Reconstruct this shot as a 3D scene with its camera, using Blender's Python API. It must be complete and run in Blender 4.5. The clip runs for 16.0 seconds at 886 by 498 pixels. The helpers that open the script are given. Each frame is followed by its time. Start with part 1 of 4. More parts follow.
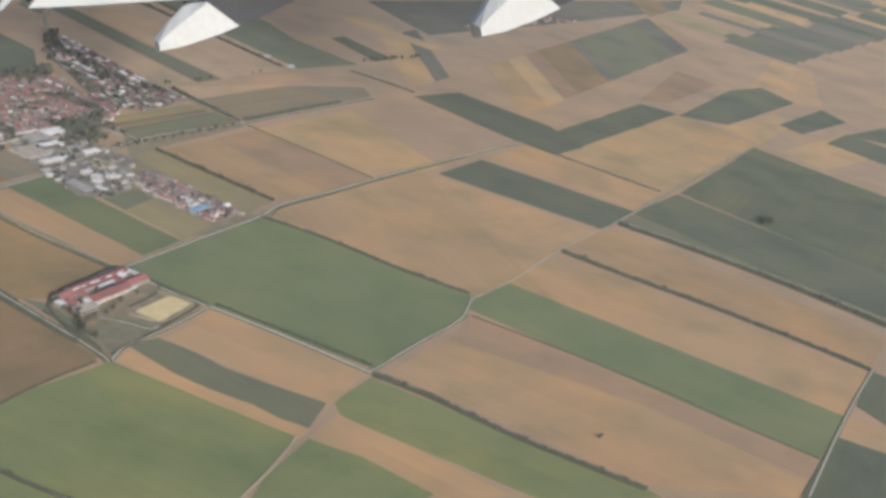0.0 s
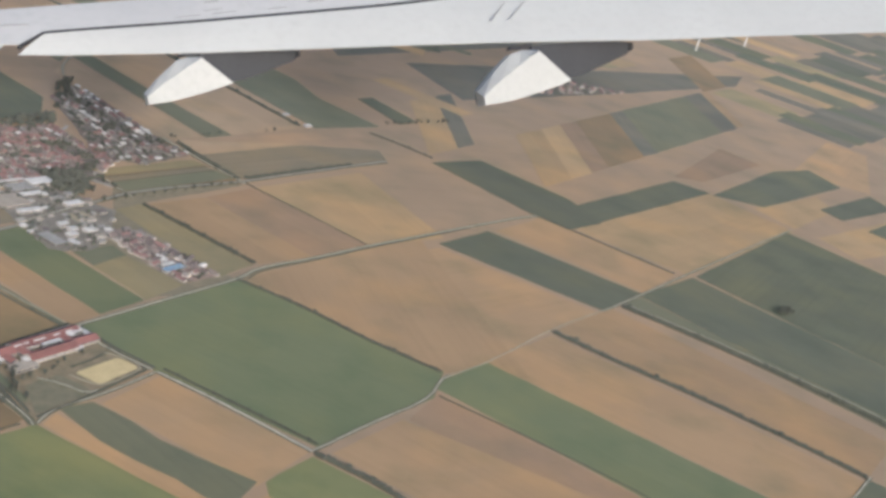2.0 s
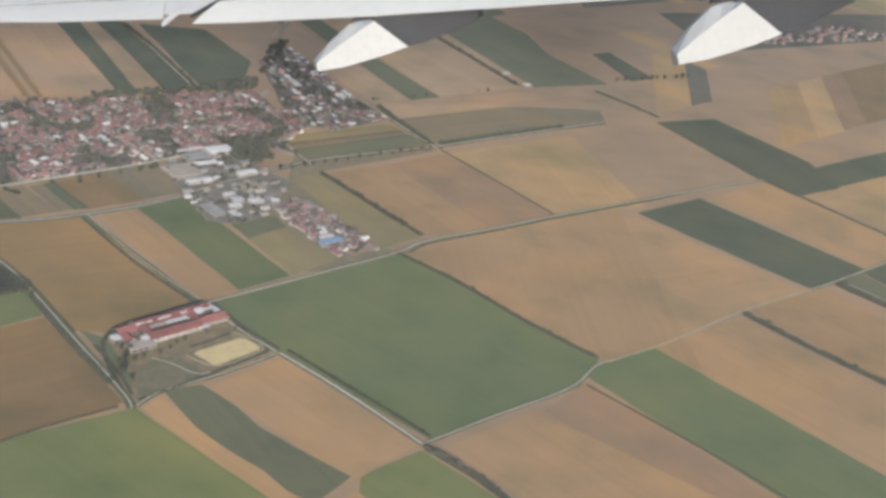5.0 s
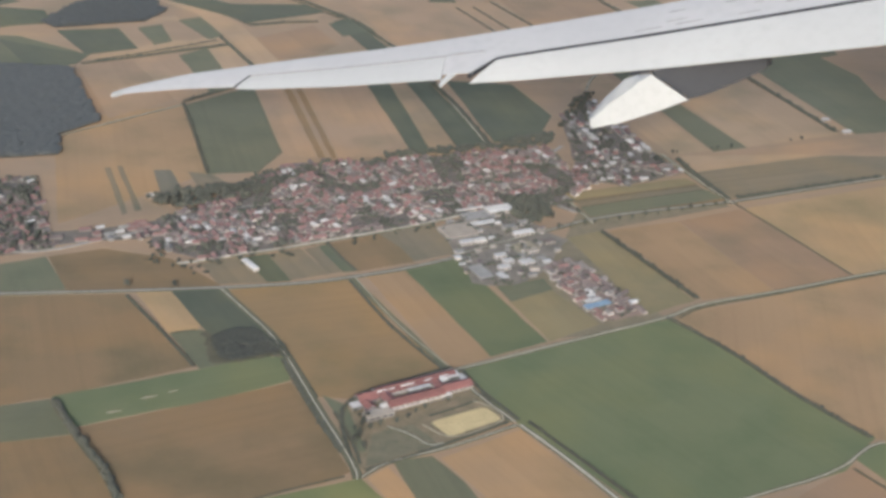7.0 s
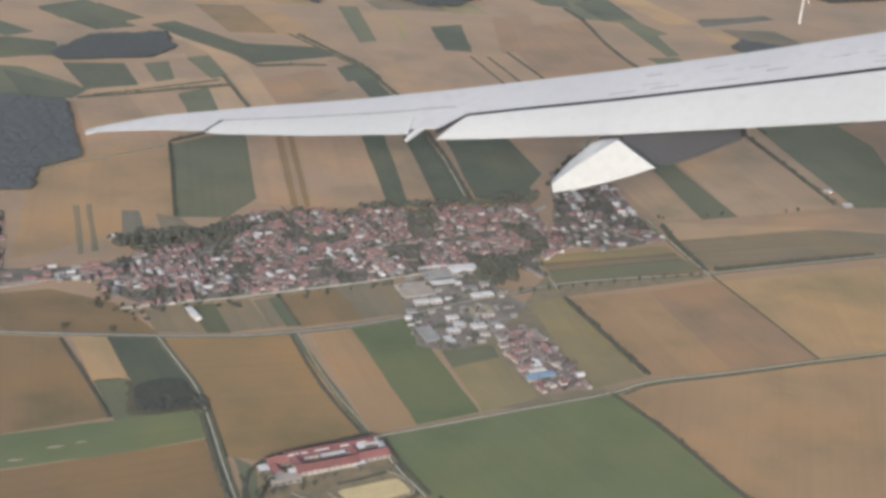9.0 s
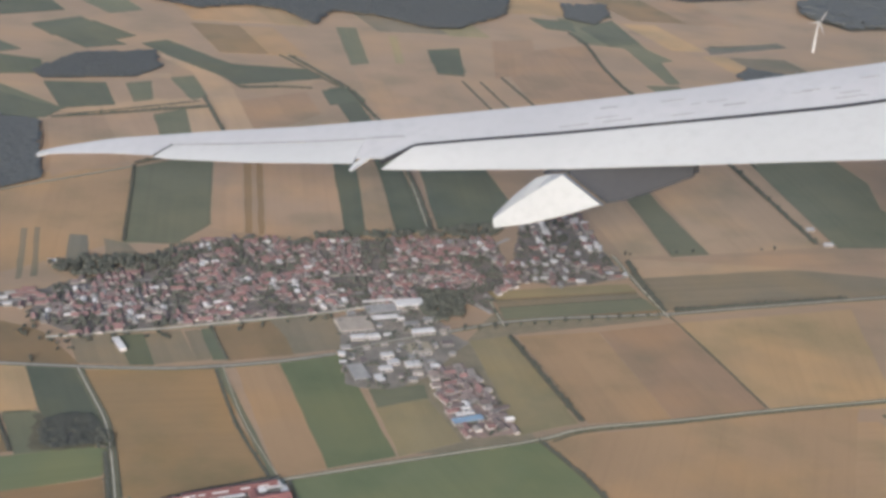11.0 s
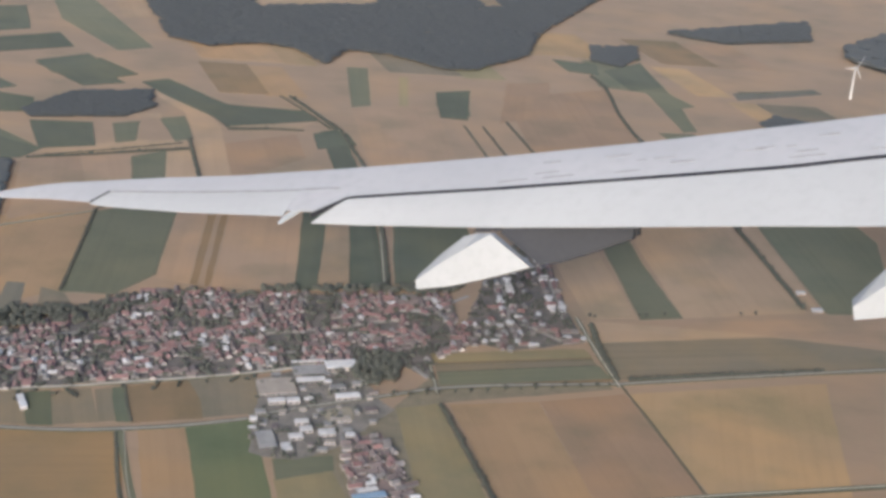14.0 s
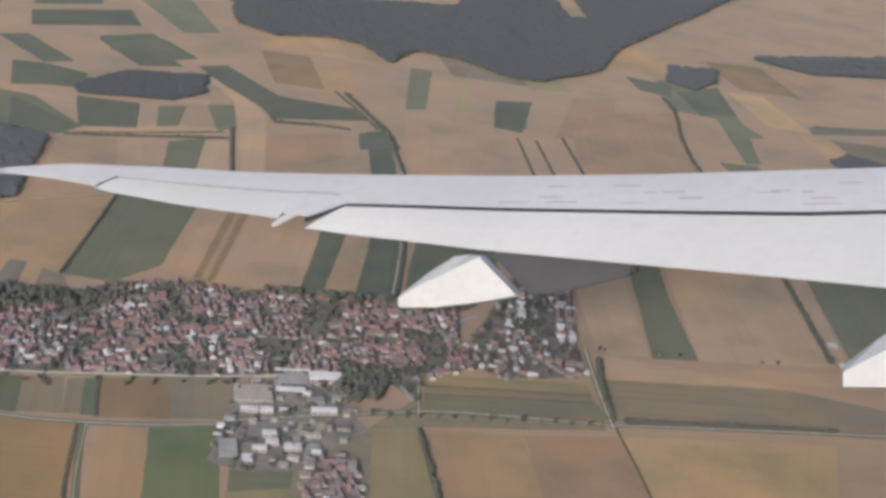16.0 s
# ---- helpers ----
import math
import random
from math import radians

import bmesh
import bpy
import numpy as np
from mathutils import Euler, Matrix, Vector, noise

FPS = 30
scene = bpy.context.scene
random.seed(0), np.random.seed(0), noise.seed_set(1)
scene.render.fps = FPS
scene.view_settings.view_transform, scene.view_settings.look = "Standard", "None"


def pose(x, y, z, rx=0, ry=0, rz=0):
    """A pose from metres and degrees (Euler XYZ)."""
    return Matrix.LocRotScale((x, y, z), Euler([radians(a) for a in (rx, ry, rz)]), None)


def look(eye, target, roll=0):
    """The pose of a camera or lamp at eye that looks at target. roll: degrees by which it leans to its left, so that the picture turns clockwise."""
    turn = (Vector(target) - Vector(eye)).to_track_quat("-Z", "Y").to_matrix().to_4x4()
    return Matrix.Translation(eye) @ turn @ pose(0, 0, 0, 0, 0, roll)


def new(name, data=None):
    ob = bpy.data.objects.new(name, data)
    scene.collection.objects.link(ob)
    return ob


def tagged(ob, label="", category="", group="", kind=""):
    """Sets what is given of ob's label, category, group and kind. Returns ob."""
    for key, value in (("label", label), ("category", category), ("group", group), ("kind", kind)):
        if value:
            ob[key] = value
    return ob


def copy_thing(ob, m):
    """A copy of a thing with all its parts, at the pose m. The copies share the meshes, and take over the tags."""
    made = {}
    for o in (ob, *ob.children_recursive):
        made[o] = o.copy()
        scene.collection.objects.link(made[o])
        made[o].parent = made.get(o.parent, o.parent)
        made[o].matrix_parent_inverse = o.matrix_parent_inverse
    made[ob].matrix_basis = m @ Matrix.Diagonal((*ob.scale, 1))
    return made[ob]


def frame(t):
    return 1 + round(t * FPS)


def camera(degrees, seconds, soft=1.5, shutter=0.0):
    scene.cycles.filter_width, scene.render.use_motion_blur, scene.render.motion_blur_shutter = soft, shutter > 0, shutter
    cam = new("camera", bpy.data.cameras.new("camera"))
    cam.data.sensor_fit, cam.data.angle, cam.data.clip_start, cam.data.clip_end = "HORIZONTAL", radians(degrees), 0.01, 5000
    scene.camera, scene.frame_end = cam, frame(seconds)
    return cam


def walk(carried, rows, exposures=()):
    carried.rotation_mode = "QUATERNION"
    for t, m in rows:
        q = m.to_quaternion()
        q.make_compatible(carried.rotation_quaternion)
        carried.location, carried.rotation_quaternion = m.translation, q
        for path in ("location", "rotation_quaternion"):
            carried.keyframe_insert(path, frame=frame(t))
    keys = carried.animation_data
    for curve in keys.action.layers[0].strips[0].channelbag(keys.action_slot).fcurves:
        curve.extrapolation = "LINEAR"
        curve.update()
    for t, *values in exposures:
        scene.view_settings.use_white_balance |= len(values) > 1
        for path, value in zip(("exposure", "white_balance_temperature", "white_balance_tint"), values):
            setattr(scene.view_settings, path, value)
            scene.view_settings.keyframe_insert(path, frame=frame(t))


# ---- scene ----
cam = camera(33.86, 16.0, soft=3.5)
ROWS = [
    (0.0, look((-289.0, -34.6, 295.6), (-0.28, 333.03, 118.09), 14.25)),
    (0.5, look((-273.4, -35.9, 297.8), (11.46, 340.66, 133.25), 15.91)),
    (1.0, look((-257.0, -36.8, 300.3), (21.11, 342.68, 131.17), 16.98)),
    (1.5, look((-240.0, -37.4, 303.1), (29.31, 349.33, 136.03), 16.26)),
    (2.0, look((-222.4, -37.5, 306.1), (40.24, 354.08, 139.84), 15.92)),
    (2.5, look((-204.4, -37.2, 309.2), (49.30, 360.25, 142.97), 16.36)),
    (3.0, look((-186.0, -36.5, 312.4), (59.29, 364.88, 142.91), 15.78)),
    (3.2, look((-178.6, -36.0, 313.7), (63.13, 366.58, 142.06), 15.84)),
    (5.3, look((-99.5, -26.4, 326.9), (34.38, 405.59, 113.62), 10.53)),
    (5.5, look((-91.9, -25.0, 328.1), (28.90, 413.49, 120.32), 10.21)),
    (6.0, look((-73.1, -21.1, 330.9), (2.63, 431.67, 132.62), 7.64)),
    (6.5, look((-54.5, -16.6, 333.5), (-23.79, 438.21, 128.04), 4.20)),
    (7.0, look((-36.1, -11.6, 335.9), (-21.27, 439.43, 120.59), 3.47)),
    (7.5, look((-17.9, -6.1, 338.0), (0.93, 447.52, 128.53), 3.87)),
    (8.0, look((0.0, 0.0, 340.0), (0.31, 452.84, 128.01), 4.34)),
    (8.5, look((17.6, 6.6, 341.7), (9.45, 460.48, 132.11), 4.17)),
    (9.0, look((34.8, 13.7, 343.2), (17.62, 469.00, 137.18), 4.87)),
    (9.5, look((51.6, 21.4, 344.5), (38.46, 478.90, 143.21), 5.45)),
    (9.7, look((58.3, 24.6, 344.9), (40.68, 481.32, 142.22), 4.63)),
    (12.0, look((129.8, 66.6, 347.7), (71.58, 520.34, 145.87), 5.99)),
    (12.5, look((144.3, 76.9, 347.8), (78.52, 530.89, 148.97), 5.66)),
    (13.0, look((158.3, 87.5, 347.9), (82.46, 540.60, 150.56), 5.39)),
    (13.5, look((171.9, 98.4, 347.9), (90.72, 552.03, 153.89), 4.12)),
    (14.0, look((185.3, 109.6, 348.0), (101.35, 562.03, 152.24), 4.18)),
    (14.5, look((198.3, 121.1, 348.0), (104.48, 572.60, 154.79), 4.20)),
    (15.0, look((211.0, 132.7, 348.2), (105.40, 582.76, 157.61), 5.80)),
    (15.5, look((223.5, 144.5, 348.5), (107.79, 590.90, 155.23), 5.99)),
    (16.0, look((235.7, 156.4, 349.1), (111.61, 597.80, 149.64), 7.26)),
]
walk(cam, ROWS, [(0.0, 0.32, 6080, 8), (1.5, 0.30, 6080, 8), (3.0, 0.23, 6080, 8), (5.5, 0.32, 6080, 7), (8.0, 0.24, 6120, 8), (12.0, 0.22, 6010, 10), (14.5, 0.19, 6000, 11), (16.0, 0.17, 6080, 12)])

# ---- light ----
SUN_ELEVATION, SUN_AZIMUTH = radians(22), radians(184)  # azimuth clockwise from +y
world = bpy.data.worlds.new("summer_sky")
scene.world = world
world.use_nodes = True
nt = world.node_tree
sky = nt.nodes.new("ShaderNodeTexSky")
sky.sky_type, sky.sun_disc = "NISHITA", False
sky.sun_elevation, sky.sun_rotation = SUN_ELEVATION, SUN_AZIMUTH
sky.air_density, sky.dust_density = 1.0, 4.0
nt.links.new(sky.outputs[0], nt.nodes["Background"].inputs[0])
nt.nodes["Background"].inputs[1].default_value = 0.15
sun = new("sun", bpy.data.lights.new("sun", "SUN"))
sun.data.energy, sun.data.angle, sun.data.color = 2.0, radians(10), (1.0, 0.97, 0.93)
to_sun = Vector((math.sin(SUN_AZIMUTH) * math.cos(SUN_ELEVATION), math.cos(SUN_AZIMUTH) * math.cos(SUN_ELEVATION), math.sin(SUN_ELEVATION)))
sun.matrix_world = look(to_sun * 3000, (0, 0, 0))

# ---- materials ----


def material(name, rough=0.9, metal=0.0):
    m = bpy.data.materials.new(name)
    m.use_nodes = True
    b = m.node_tree.nodes["Principled BSDF"]
    b.inputs["Roughness"].default_value, b.inputs["Metallic"].default_value = rough, metal
    b.inputs["Specular IOR Level"].default_value = 0.15
    if rough > 0.75:  # sheen imitates aerial haze at low viewing angles
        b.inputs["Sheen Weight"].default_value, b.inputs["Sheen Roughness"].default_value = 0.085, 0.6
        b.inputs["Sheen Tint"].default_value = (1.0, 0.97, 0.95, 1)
    return m, m.node_tree, b


def mix_colors(nt, fac, a, b):
    n = nt.nodes.new("ShaderNodeMix")
    n.data_type = "RGBA"
    for socket, value in ((n.inputs[0], fac), (n.inputs[6], a), (n.inputs[7], b)):
        if isinstance(value, bpy.types.NodeSocket):
            nt.links.new(value, socket)
        else:
            socket.default_value = value if isinstance(value, float) else (*value, 1)
    return n.outputs[2]


def noise_value(nt, coords, scale, detail=3.0, low=0.35, high=0.65, stretch=None):
    n = nt.nodes.new("ShaderNodeTexNoise")
    n.inputs["Scale"].default_value, n.inputs["Detail"].default_value = scale, detail
    if stretch:
        mp = nt.nodes.new("ShaderNodeMapping")
        mp.inputs["Scale"].default_value = stretch
        nt.links.new(coords, mp.inputs[0])
        coords = mp.outputs[0]
    nt.links.new(coords, n.inputs["Vector"])
    r = nt.nodes.new("ShaderNodeMapRange")
    r.inputs[1].default_value, r.inputs[2].default_value = low, high
    nt.links.new(n.outputs[0], r.inputs[0])
    return r.outputs[0]


def scaled(c, k):
    return tuple(min(1.0, v * k) for v in c)


def random_shade(nt, color, low, high):
    info = nt.nodes.new("ShaderNodeObjectInfo")
    r = nt.nodes.new("ShaderNodeMapRange")
    r.inputs[3].default_value, r.inputs[4].default_value = low, high
    nt.links.new(info.outputs["Random"], r.inputs[0])
    n = nt.nodes.new("ShaderNodeVectorMath")
    n.operation = "SCALE"
    nt.links.new(color, n.inputs[0])
    nt.links.new(r.outputs[0], n.inputs["Scale"])
    return n.outputs[0]


def bumped(nt, b, value, distance, strength=0.5):
    n = nt.nodes.new("ShaderNodeBump")
    n.inputs["Strength"].default_value, n.inputs["Distance"].default_value = strength, distance
    nt.links.new(value, n.inputs["Height"])
    nt.links.new(n.outputs[0], b.inputs["Normal"])


def field_material(name, dry, fresh, rows=0.14, patches=0.85, vary=0.1):
    """Crop or stubble: broad warm and dull patches, faint drilling rows along the field, fine grain."""
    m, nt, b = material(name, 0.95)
    obj = nt.nodes.new("ShaderNodeTexCoord").outputs["Object"]
    pos = nt.nodes.new("ShaderNodeNewGeometry").outputs["Position"]
    c = mix_colors(nt, noise_value(nt, pos, 0.009, 3.0, 0.38, 0.66), dry, fresh)
    warm = tuple(min(1.0, v * k) for v, k in zip(dry, (1 + 0.22 * patches, 1 + 0.10 * patches, 1 - 0.10 * patches)))
    dull = tuple(v * k for v, k in zip(fresh, (1 - 0.36 * patches, 1 - 0.22 * patches, 1 - 0.26 * patches)))
    c = mix_colors(nt, noise_value(nt, pos, 0.024, 5.0, 0.47, 0.78), c, dull)
    c = mix_colors(nt, noise_value(nt, pos, 0.015, 4.0, 0.46, 0.72), c, warm)
    soft = noise_value(nt, obj, 1.0, 4.0, 0.42, 0.78, (0.012, 0.05, 1))
    c = mix_colors(nt, soft, c, mix_colors(nt, 0.26 * patches, c, scaled(fresh, 0.72)))
    line = noise_value(nt, obj, 1.0, 2.0, 0.5, 0.72, (0.004, 0.22, 1))
    c = mix_colors(nt, line, c, mix_colors(nt, rows, c, scaled(fresh, 0.62)))
    fine = noise_value(nt, obj, 1.0, 3.0, 0.45, 0.7, (0.25, 1.1, 1))
    c = mix_colors(nt, fine, c, mix_colors(nt, rows * 0.7, c, scaled(dry, 1.25)))
    nt.links.new(random_shade(nt, c, 1 - vary, 1 + vary), b.inputs["Base Color"])
    bumped(nt, b, fine, 0.12, 0.3)
    return m


def earthy(name, a, c2, scale=0.1, rough=0.9, vary=0.0, grain=0.8, relief=0.08):
    m, nt, b = material(name, rough)
    pos = nt.nodes.new("ShaderNodeNewGeometry").outputs["Position"]
    c = mix_colors(nt, noise_value(nt, pos, scale, 4.0), a, c2)
    c = mix_colors(nt, noise_value(nt, pos, scale * 9, 3.0, 0.45, 0.8), c, scaled(c2, grain))
    if vary:
        c = random_shade(nt, c, 1 - vary, 1 + vary)
    nt.links.new(c, b.inputs["Base Color"])
    if relief:
        bumped(nt, b, noise_value(nt, pos, scale * 20, 2.0), relief)
    return m


def foliage(name, a, c2, shade=0.6):
    m, nt, b = material(name, 0.85)
    geo = nt.nodes.new("ShaderNodeNewGeometry")
    c = mix_colors(nt, geo.outputs["Random Per Island"], a, c2)
    c = mix_colors(nt, noise_value(nt, geo.outputs["Position"], 1.6, 3.0), c, scaled(a, shade))
    nt.links.new(random_shade(nt, c, 0.8, 1.2), b.inputs["Base Color"])
    bumped(nt, b, noise_value(nt, geo.outputs["Position"], 3.0, 3.0), 0.3, 0.8)
    return m


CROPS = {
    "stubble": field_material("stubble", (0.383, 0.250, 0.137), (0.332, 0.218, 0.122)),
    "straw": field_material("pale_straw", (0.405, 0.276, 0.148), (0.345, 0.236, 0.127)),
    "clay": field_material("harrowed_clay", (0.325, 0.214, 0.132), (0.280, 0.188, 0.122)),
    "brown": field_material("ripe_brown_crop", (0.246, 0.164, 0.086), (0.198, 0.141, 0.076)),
    "rosy": field_material("haze_pink_stubble", (0.366, 0.250, 0.162), (0.318, 0.220, 0.145)),
    "pale": field_material("haze_pale_straw", (0.390, 0.276, 0.176), (0.335, 0.237, 0.152)),
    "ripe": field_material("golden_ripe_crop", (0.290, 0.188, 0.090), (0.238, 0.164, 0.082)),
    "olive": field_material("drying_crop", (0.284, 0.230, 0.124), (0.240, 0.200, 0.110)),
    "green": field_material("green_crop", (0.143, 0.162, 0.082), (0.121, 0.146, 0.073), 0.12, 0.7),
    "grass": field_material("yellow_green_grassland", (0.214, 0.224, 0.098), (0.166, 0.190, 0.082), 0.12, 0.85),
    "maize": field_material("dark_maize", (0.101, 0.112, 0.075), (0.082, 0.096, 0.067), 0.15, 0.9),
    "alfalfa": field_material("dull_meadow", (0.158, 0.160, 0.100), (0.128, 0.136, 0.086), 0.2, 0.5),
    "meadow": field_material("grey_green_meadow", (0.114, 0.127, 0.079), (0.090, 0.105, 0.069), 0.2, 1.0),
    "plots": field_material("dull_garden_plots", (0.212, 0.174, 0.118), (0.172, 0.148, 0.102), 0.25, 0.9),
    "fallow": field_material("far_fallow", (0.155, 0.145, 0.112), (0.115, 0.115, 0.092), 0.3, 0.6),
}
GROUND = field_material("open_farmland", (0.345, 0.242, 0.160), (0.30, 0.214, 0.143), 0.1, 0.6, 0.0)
ASPHALT = earthy("worn_asphalt", (0.36, 0.335, 0.305), (0.295, 0.275, 0.25), 0.2)
GRAVEL = earthy("pale_gravel", (0.58, 0.54, 0.46), (0.48, 0.45, 0.38), 0.3)
DIRT = earthy("dirt_track", (0.40, 0.35, 0.26), (0.31, 0.275, 0.20), 0.2)
PALE_DIRT = earthy("pale_dry_track", (0.56, 0.52, 0.43), (0.47, 0.435, 0.355), 0.2)
VERGE = earthy("rough_grass", (0.158, 0.150, 0.092), (0.108, 0.108, 0.068), 0.35)
ROUGH = earthy("trampled_dry_grass", (0.245, 0.203, 0.135), (0.190, 0.164, 0.108), 0.12)
BANK = earthy("dark_bank_grass", (0.125, 0.112, 0.072), (0.085, 0.084, 0.054), 0.15)
YARD = earthy("grey_yard", (0.285, 0.252, 0.215), (0.165, 0.152, 0.130), 0.08)
ESTATE_SOIL = earthy("reddish_building_soil", (0.32, 0.232, 0.200), (0.245, 0.188, 0.165), 0.12)
SCHOOL_LAWN = earthy("dry_school_lawn", (0.215, 0.19, 0.125), (0.155, 0.148, 0.096), 0.2)
SCHOOL_SOIL = earthy("worn_school_ground", (0.285, 0.222, 0.145), (0.19, 0.160, 0.10), 0.14)
GARDEN = earthy("garden_soil_and_lawn", (0.205, 0.172, 0.152), (0.130, 0.122, 0.106), 0.16)
SAND = earthy("yellow_sand", (0.62, 0.50, 0.27), (0.55, 0.44, 0.24), 0.1)
LEAVES = foliage("leaves", (0.094, 0.099, 0.083), (0.122, 0.126, 0.104), 0.82)
FOREST = foliage("haze_tinted_forest_leaves", (0.090, 0.099, 0.101), (0.101, 0.110, 0.110), 0.93)
FOREST_FLOOR = earthy("forest_floor", (0.088, 0.09, 0.082), (0.072, 0.074, 0.068), 0.3)
BARK = earthy("bark", (0.10, 0.08, 0.06), (0.07, 0.055, 0.04), 2.0)
PLASTER = earthy("light_plaster", (0.43, 0.395, 0.375), (0.275, 0.255, 0.242), 0.4, 0.9, 0.55)
PALE_SHEET = earthy("white_sheet_roof", (0.74, 0.72, 0.70), (0.60, 0.58, 0.56), 0.15, 0.5, 0.12)
BEIGE_SHEET = earthy("beige_sheet_roof", (0.46, 0.40, 0.34), (0.38, 0.335, 0.285), 0.2, 0.7)
GREY_SHEET = earthy("grey_sheet_roof", (0.38, 0.365, 0.345), (0.30, 0.29, 0.275), 0.2, 0.6, 0.15)
BLUE_SHEET = earthy("blue_sheet_roof", (0.24, 0.35, 0.47), (0.31, 0.42, 0.53), 0.3, 0.5)
SCHOOL_TILE = earthy("red_school_tiles", (0.27, 0.120, 0.112), (0.22, 0.108, 0.102), 0.35, 0.8, 0.12)
RED_TILE = earthy("red_roof_tiles", (0.252, 0.150, 0.146), (0.205, 0.134, 0.132), 0.35, 0.8, 0.22)
TERRACOTTA = earthy("terracotta_tiles", (0.285, 0.168, 0.160), (0.230, 0.146, 0.140), 0.35, 0.8, 0.25)
OLD_TILE = earthy("weathered_brown_tiles", (0.215, 0.172, 0.165), (0.17, 0.143, 0.14), 0.35, 0.85, 0.25)
SLATE = earthy("grey_roof", (0.28, 0.25, 0.24), (0.20, 0.185, 0.18), 0.35, 0.8, 0.25)
WING_PAINT = earthy("grey_white_wing_paint", (0.468, 0.475, 0.496), (0.436, 0.443, 0.466), 0.02, 0.45, 0.0, 0.96, 0)
FLAP_PAINT = earthy("white_flap_paint", (0.488, 0.502, 0.512), (0.464, 0.477, 0.488), 0.02, 0.5, 0.0, 0.96, 0)
FAIRING_SHADE_GREY = earthy("grey_paint_with_wing_shade", (0.052, 0.054, 0.062), (0.046, 0.048, 0.056), 0.05, 0.6, 0.0, 0.95, 0)
CONE_PAINT = earthy("weathered_white_paint", (0.425, 0.435, 0.445), (0.39, 0.40, 0.41), 0.03, 0.5, 0.0, 0.95, 0)
SHADE_AND_LINK_BLACK = earthy("gap_shade_and_link_black", (0.05, 0.05, 0.055), (0.035, 0.035, 0.04), 0.1, 0.7)
GRIME = earthy("dark_streaks", (0.36, 0.36, 0.38), (0.30, 0.30, 0.32), 0.2, 0.6)
GLASS, _, _b = material("dark_window", 0.2)
_b.inputs["Base Color"].default_value = (0.05, 0.06, 0.07, 1)

# ---- building helpers ----


def part(name, bm, mat, parent=None, label=""):
    me = bpy.data.meshes.new(name)
    bm.to_mesh(me)
    bm.free()
    me.materials.append(mat)
    ob = new(name, me)
    if parent:
        ob.parent = parent
    return tagged(ob, label)


def sheet(name, verts, faces, mat, parent=None):
    me = bpy.data.meshes.new(name)
    me.from_pydata(verts, [], faces)
    me.materials.append(mat)
    ob = new(name, me)
    if parent:
        ob.parent = parent
    return ob


def inside(x, y, poly):
    hit = False
    for (ax, ay), (bx, by) in zip(poly, poly[1:] + poly[:1]):
        if (ay > y) != (by > y) and x < (bx - ax) * (y - ay) / (by - ay) + ax:
            hit = not hit
    return hit


def slab(name, outline, mat, top, bottom=-0.3, wobble=0.0, step=12.0):
    """A thin slab over an outline, its origin in the middle and its x axis along the longest side."""
    n = len(outline)
    cx, cy = sum(p[0] for p in outline) / n, sum(p[1] for p in outline) / n
    a, b = max(zip(outline, outline[1:] + outline[:1]), key=lambda s: math.dist(*s))
    turn = math.atan2(b[1] - a[1], b[0] - a[0])
    rng = random.Random(round(cx * 7 + cy * 13))
    ring = []
    for (ax, ay), (bx, by) in zip(outline, outline[1:] + outline[:1]):
        k = max(1, round(math.dist((ax, ay), (bx, by)) / step)) if wobble else 1
        for i in range(k):
            f = i / k
            ring.append((ax + (bx - ax) * f + rng.uniform(-wobble, wobble), ay + (by - ay) * f + rng.uniform(-wobble, wobble)))
    c, s = math.cos(-turn), math.sin(-turn)
    bm = bmesh.new()
    up = [bm.verts.new(((x - cx) * c - (y - cy) * s, (x - cx) * s + (y - cy) * c, top)) for x, y in ring]
    face = bm.faces.new(up)
    face.normal_update()
    if face.normal.z < 0:
        face.normal_flip()
    down = [bm.verts.new((v.co.x, v.co.y, bottom)) for v in up]
    for i in range(len(up)):
        j = (i + 1) % len(up)
        bm.faces.new((up[i], down[i], down[j], up[j]))
    bmesh.ops.triangulate(bm, faces=[face])
    bmesh.ops.recalc_face_normals(bm, faces=bm.faces)
    ob = part(name, bm, mat)
    ob.matrix_world = pose(cx, cy, 0, 0, 0, math.degrees(turn))
    return ob


CROP_HEIGHT = {"stubble": 0.06, "straw": 0.07, "clay": 0.03, "brown": 0.10, "ripe": 0.105, "rosy": 0.065, "pale": 0.075, "olive": 0.12, "green": 0.14, "grass": 0.135, "maize": 0.30, "alfalfa": 0.13, "fallow": 0.05, "meadow": 0.14, "plots": 0.05}
CROP_LABEL = {
    "stubble": "tan harvested stubble field with faint drilling rows", "straw": "pale yellow straw field after the harvest",
    "clay": "reddish brown harrowed field of bare soil", "brown": "ripe brown grain field with darker patches", "rosy": "tan harvested field with faint rows and a pink haze tint", "pale": "pale straw field after the harvest with a haze tint", "ripe": "golden brown ripe grain field with duller patches",
    "olive": "drying olive brown crop field", "green": "bright green crop field with a smooth surface",
    "grass": "yellowish green grassland with paler patches", "maize": "dark green maize field with sharp edges", "alfalfa": "dull green meadow strip with paler patches",
    "plots": "dull brown strip of half-bare soil",
    "meadow": "grey green meadow with darker patches",
    "fallow": "wide grey green fallow land on the far plain",
}
field_count = 0
OUTLINES = []


def grown(outline, margin):
    """The outline pushed outwards, so that neighbours meet; narrow strips stay as they are."""
    n = len(outline)
    area = sum(a[0] * b[1] - b[0] * a[1] for a, b in zip(outline, outline[1:] + outline[:1])) / 2
    around = sum(math.dist(a, b) for a, b in zip(outline, outline[1:] + outline[:1]))
    if abs(area) / around < 3.5:
        return outline
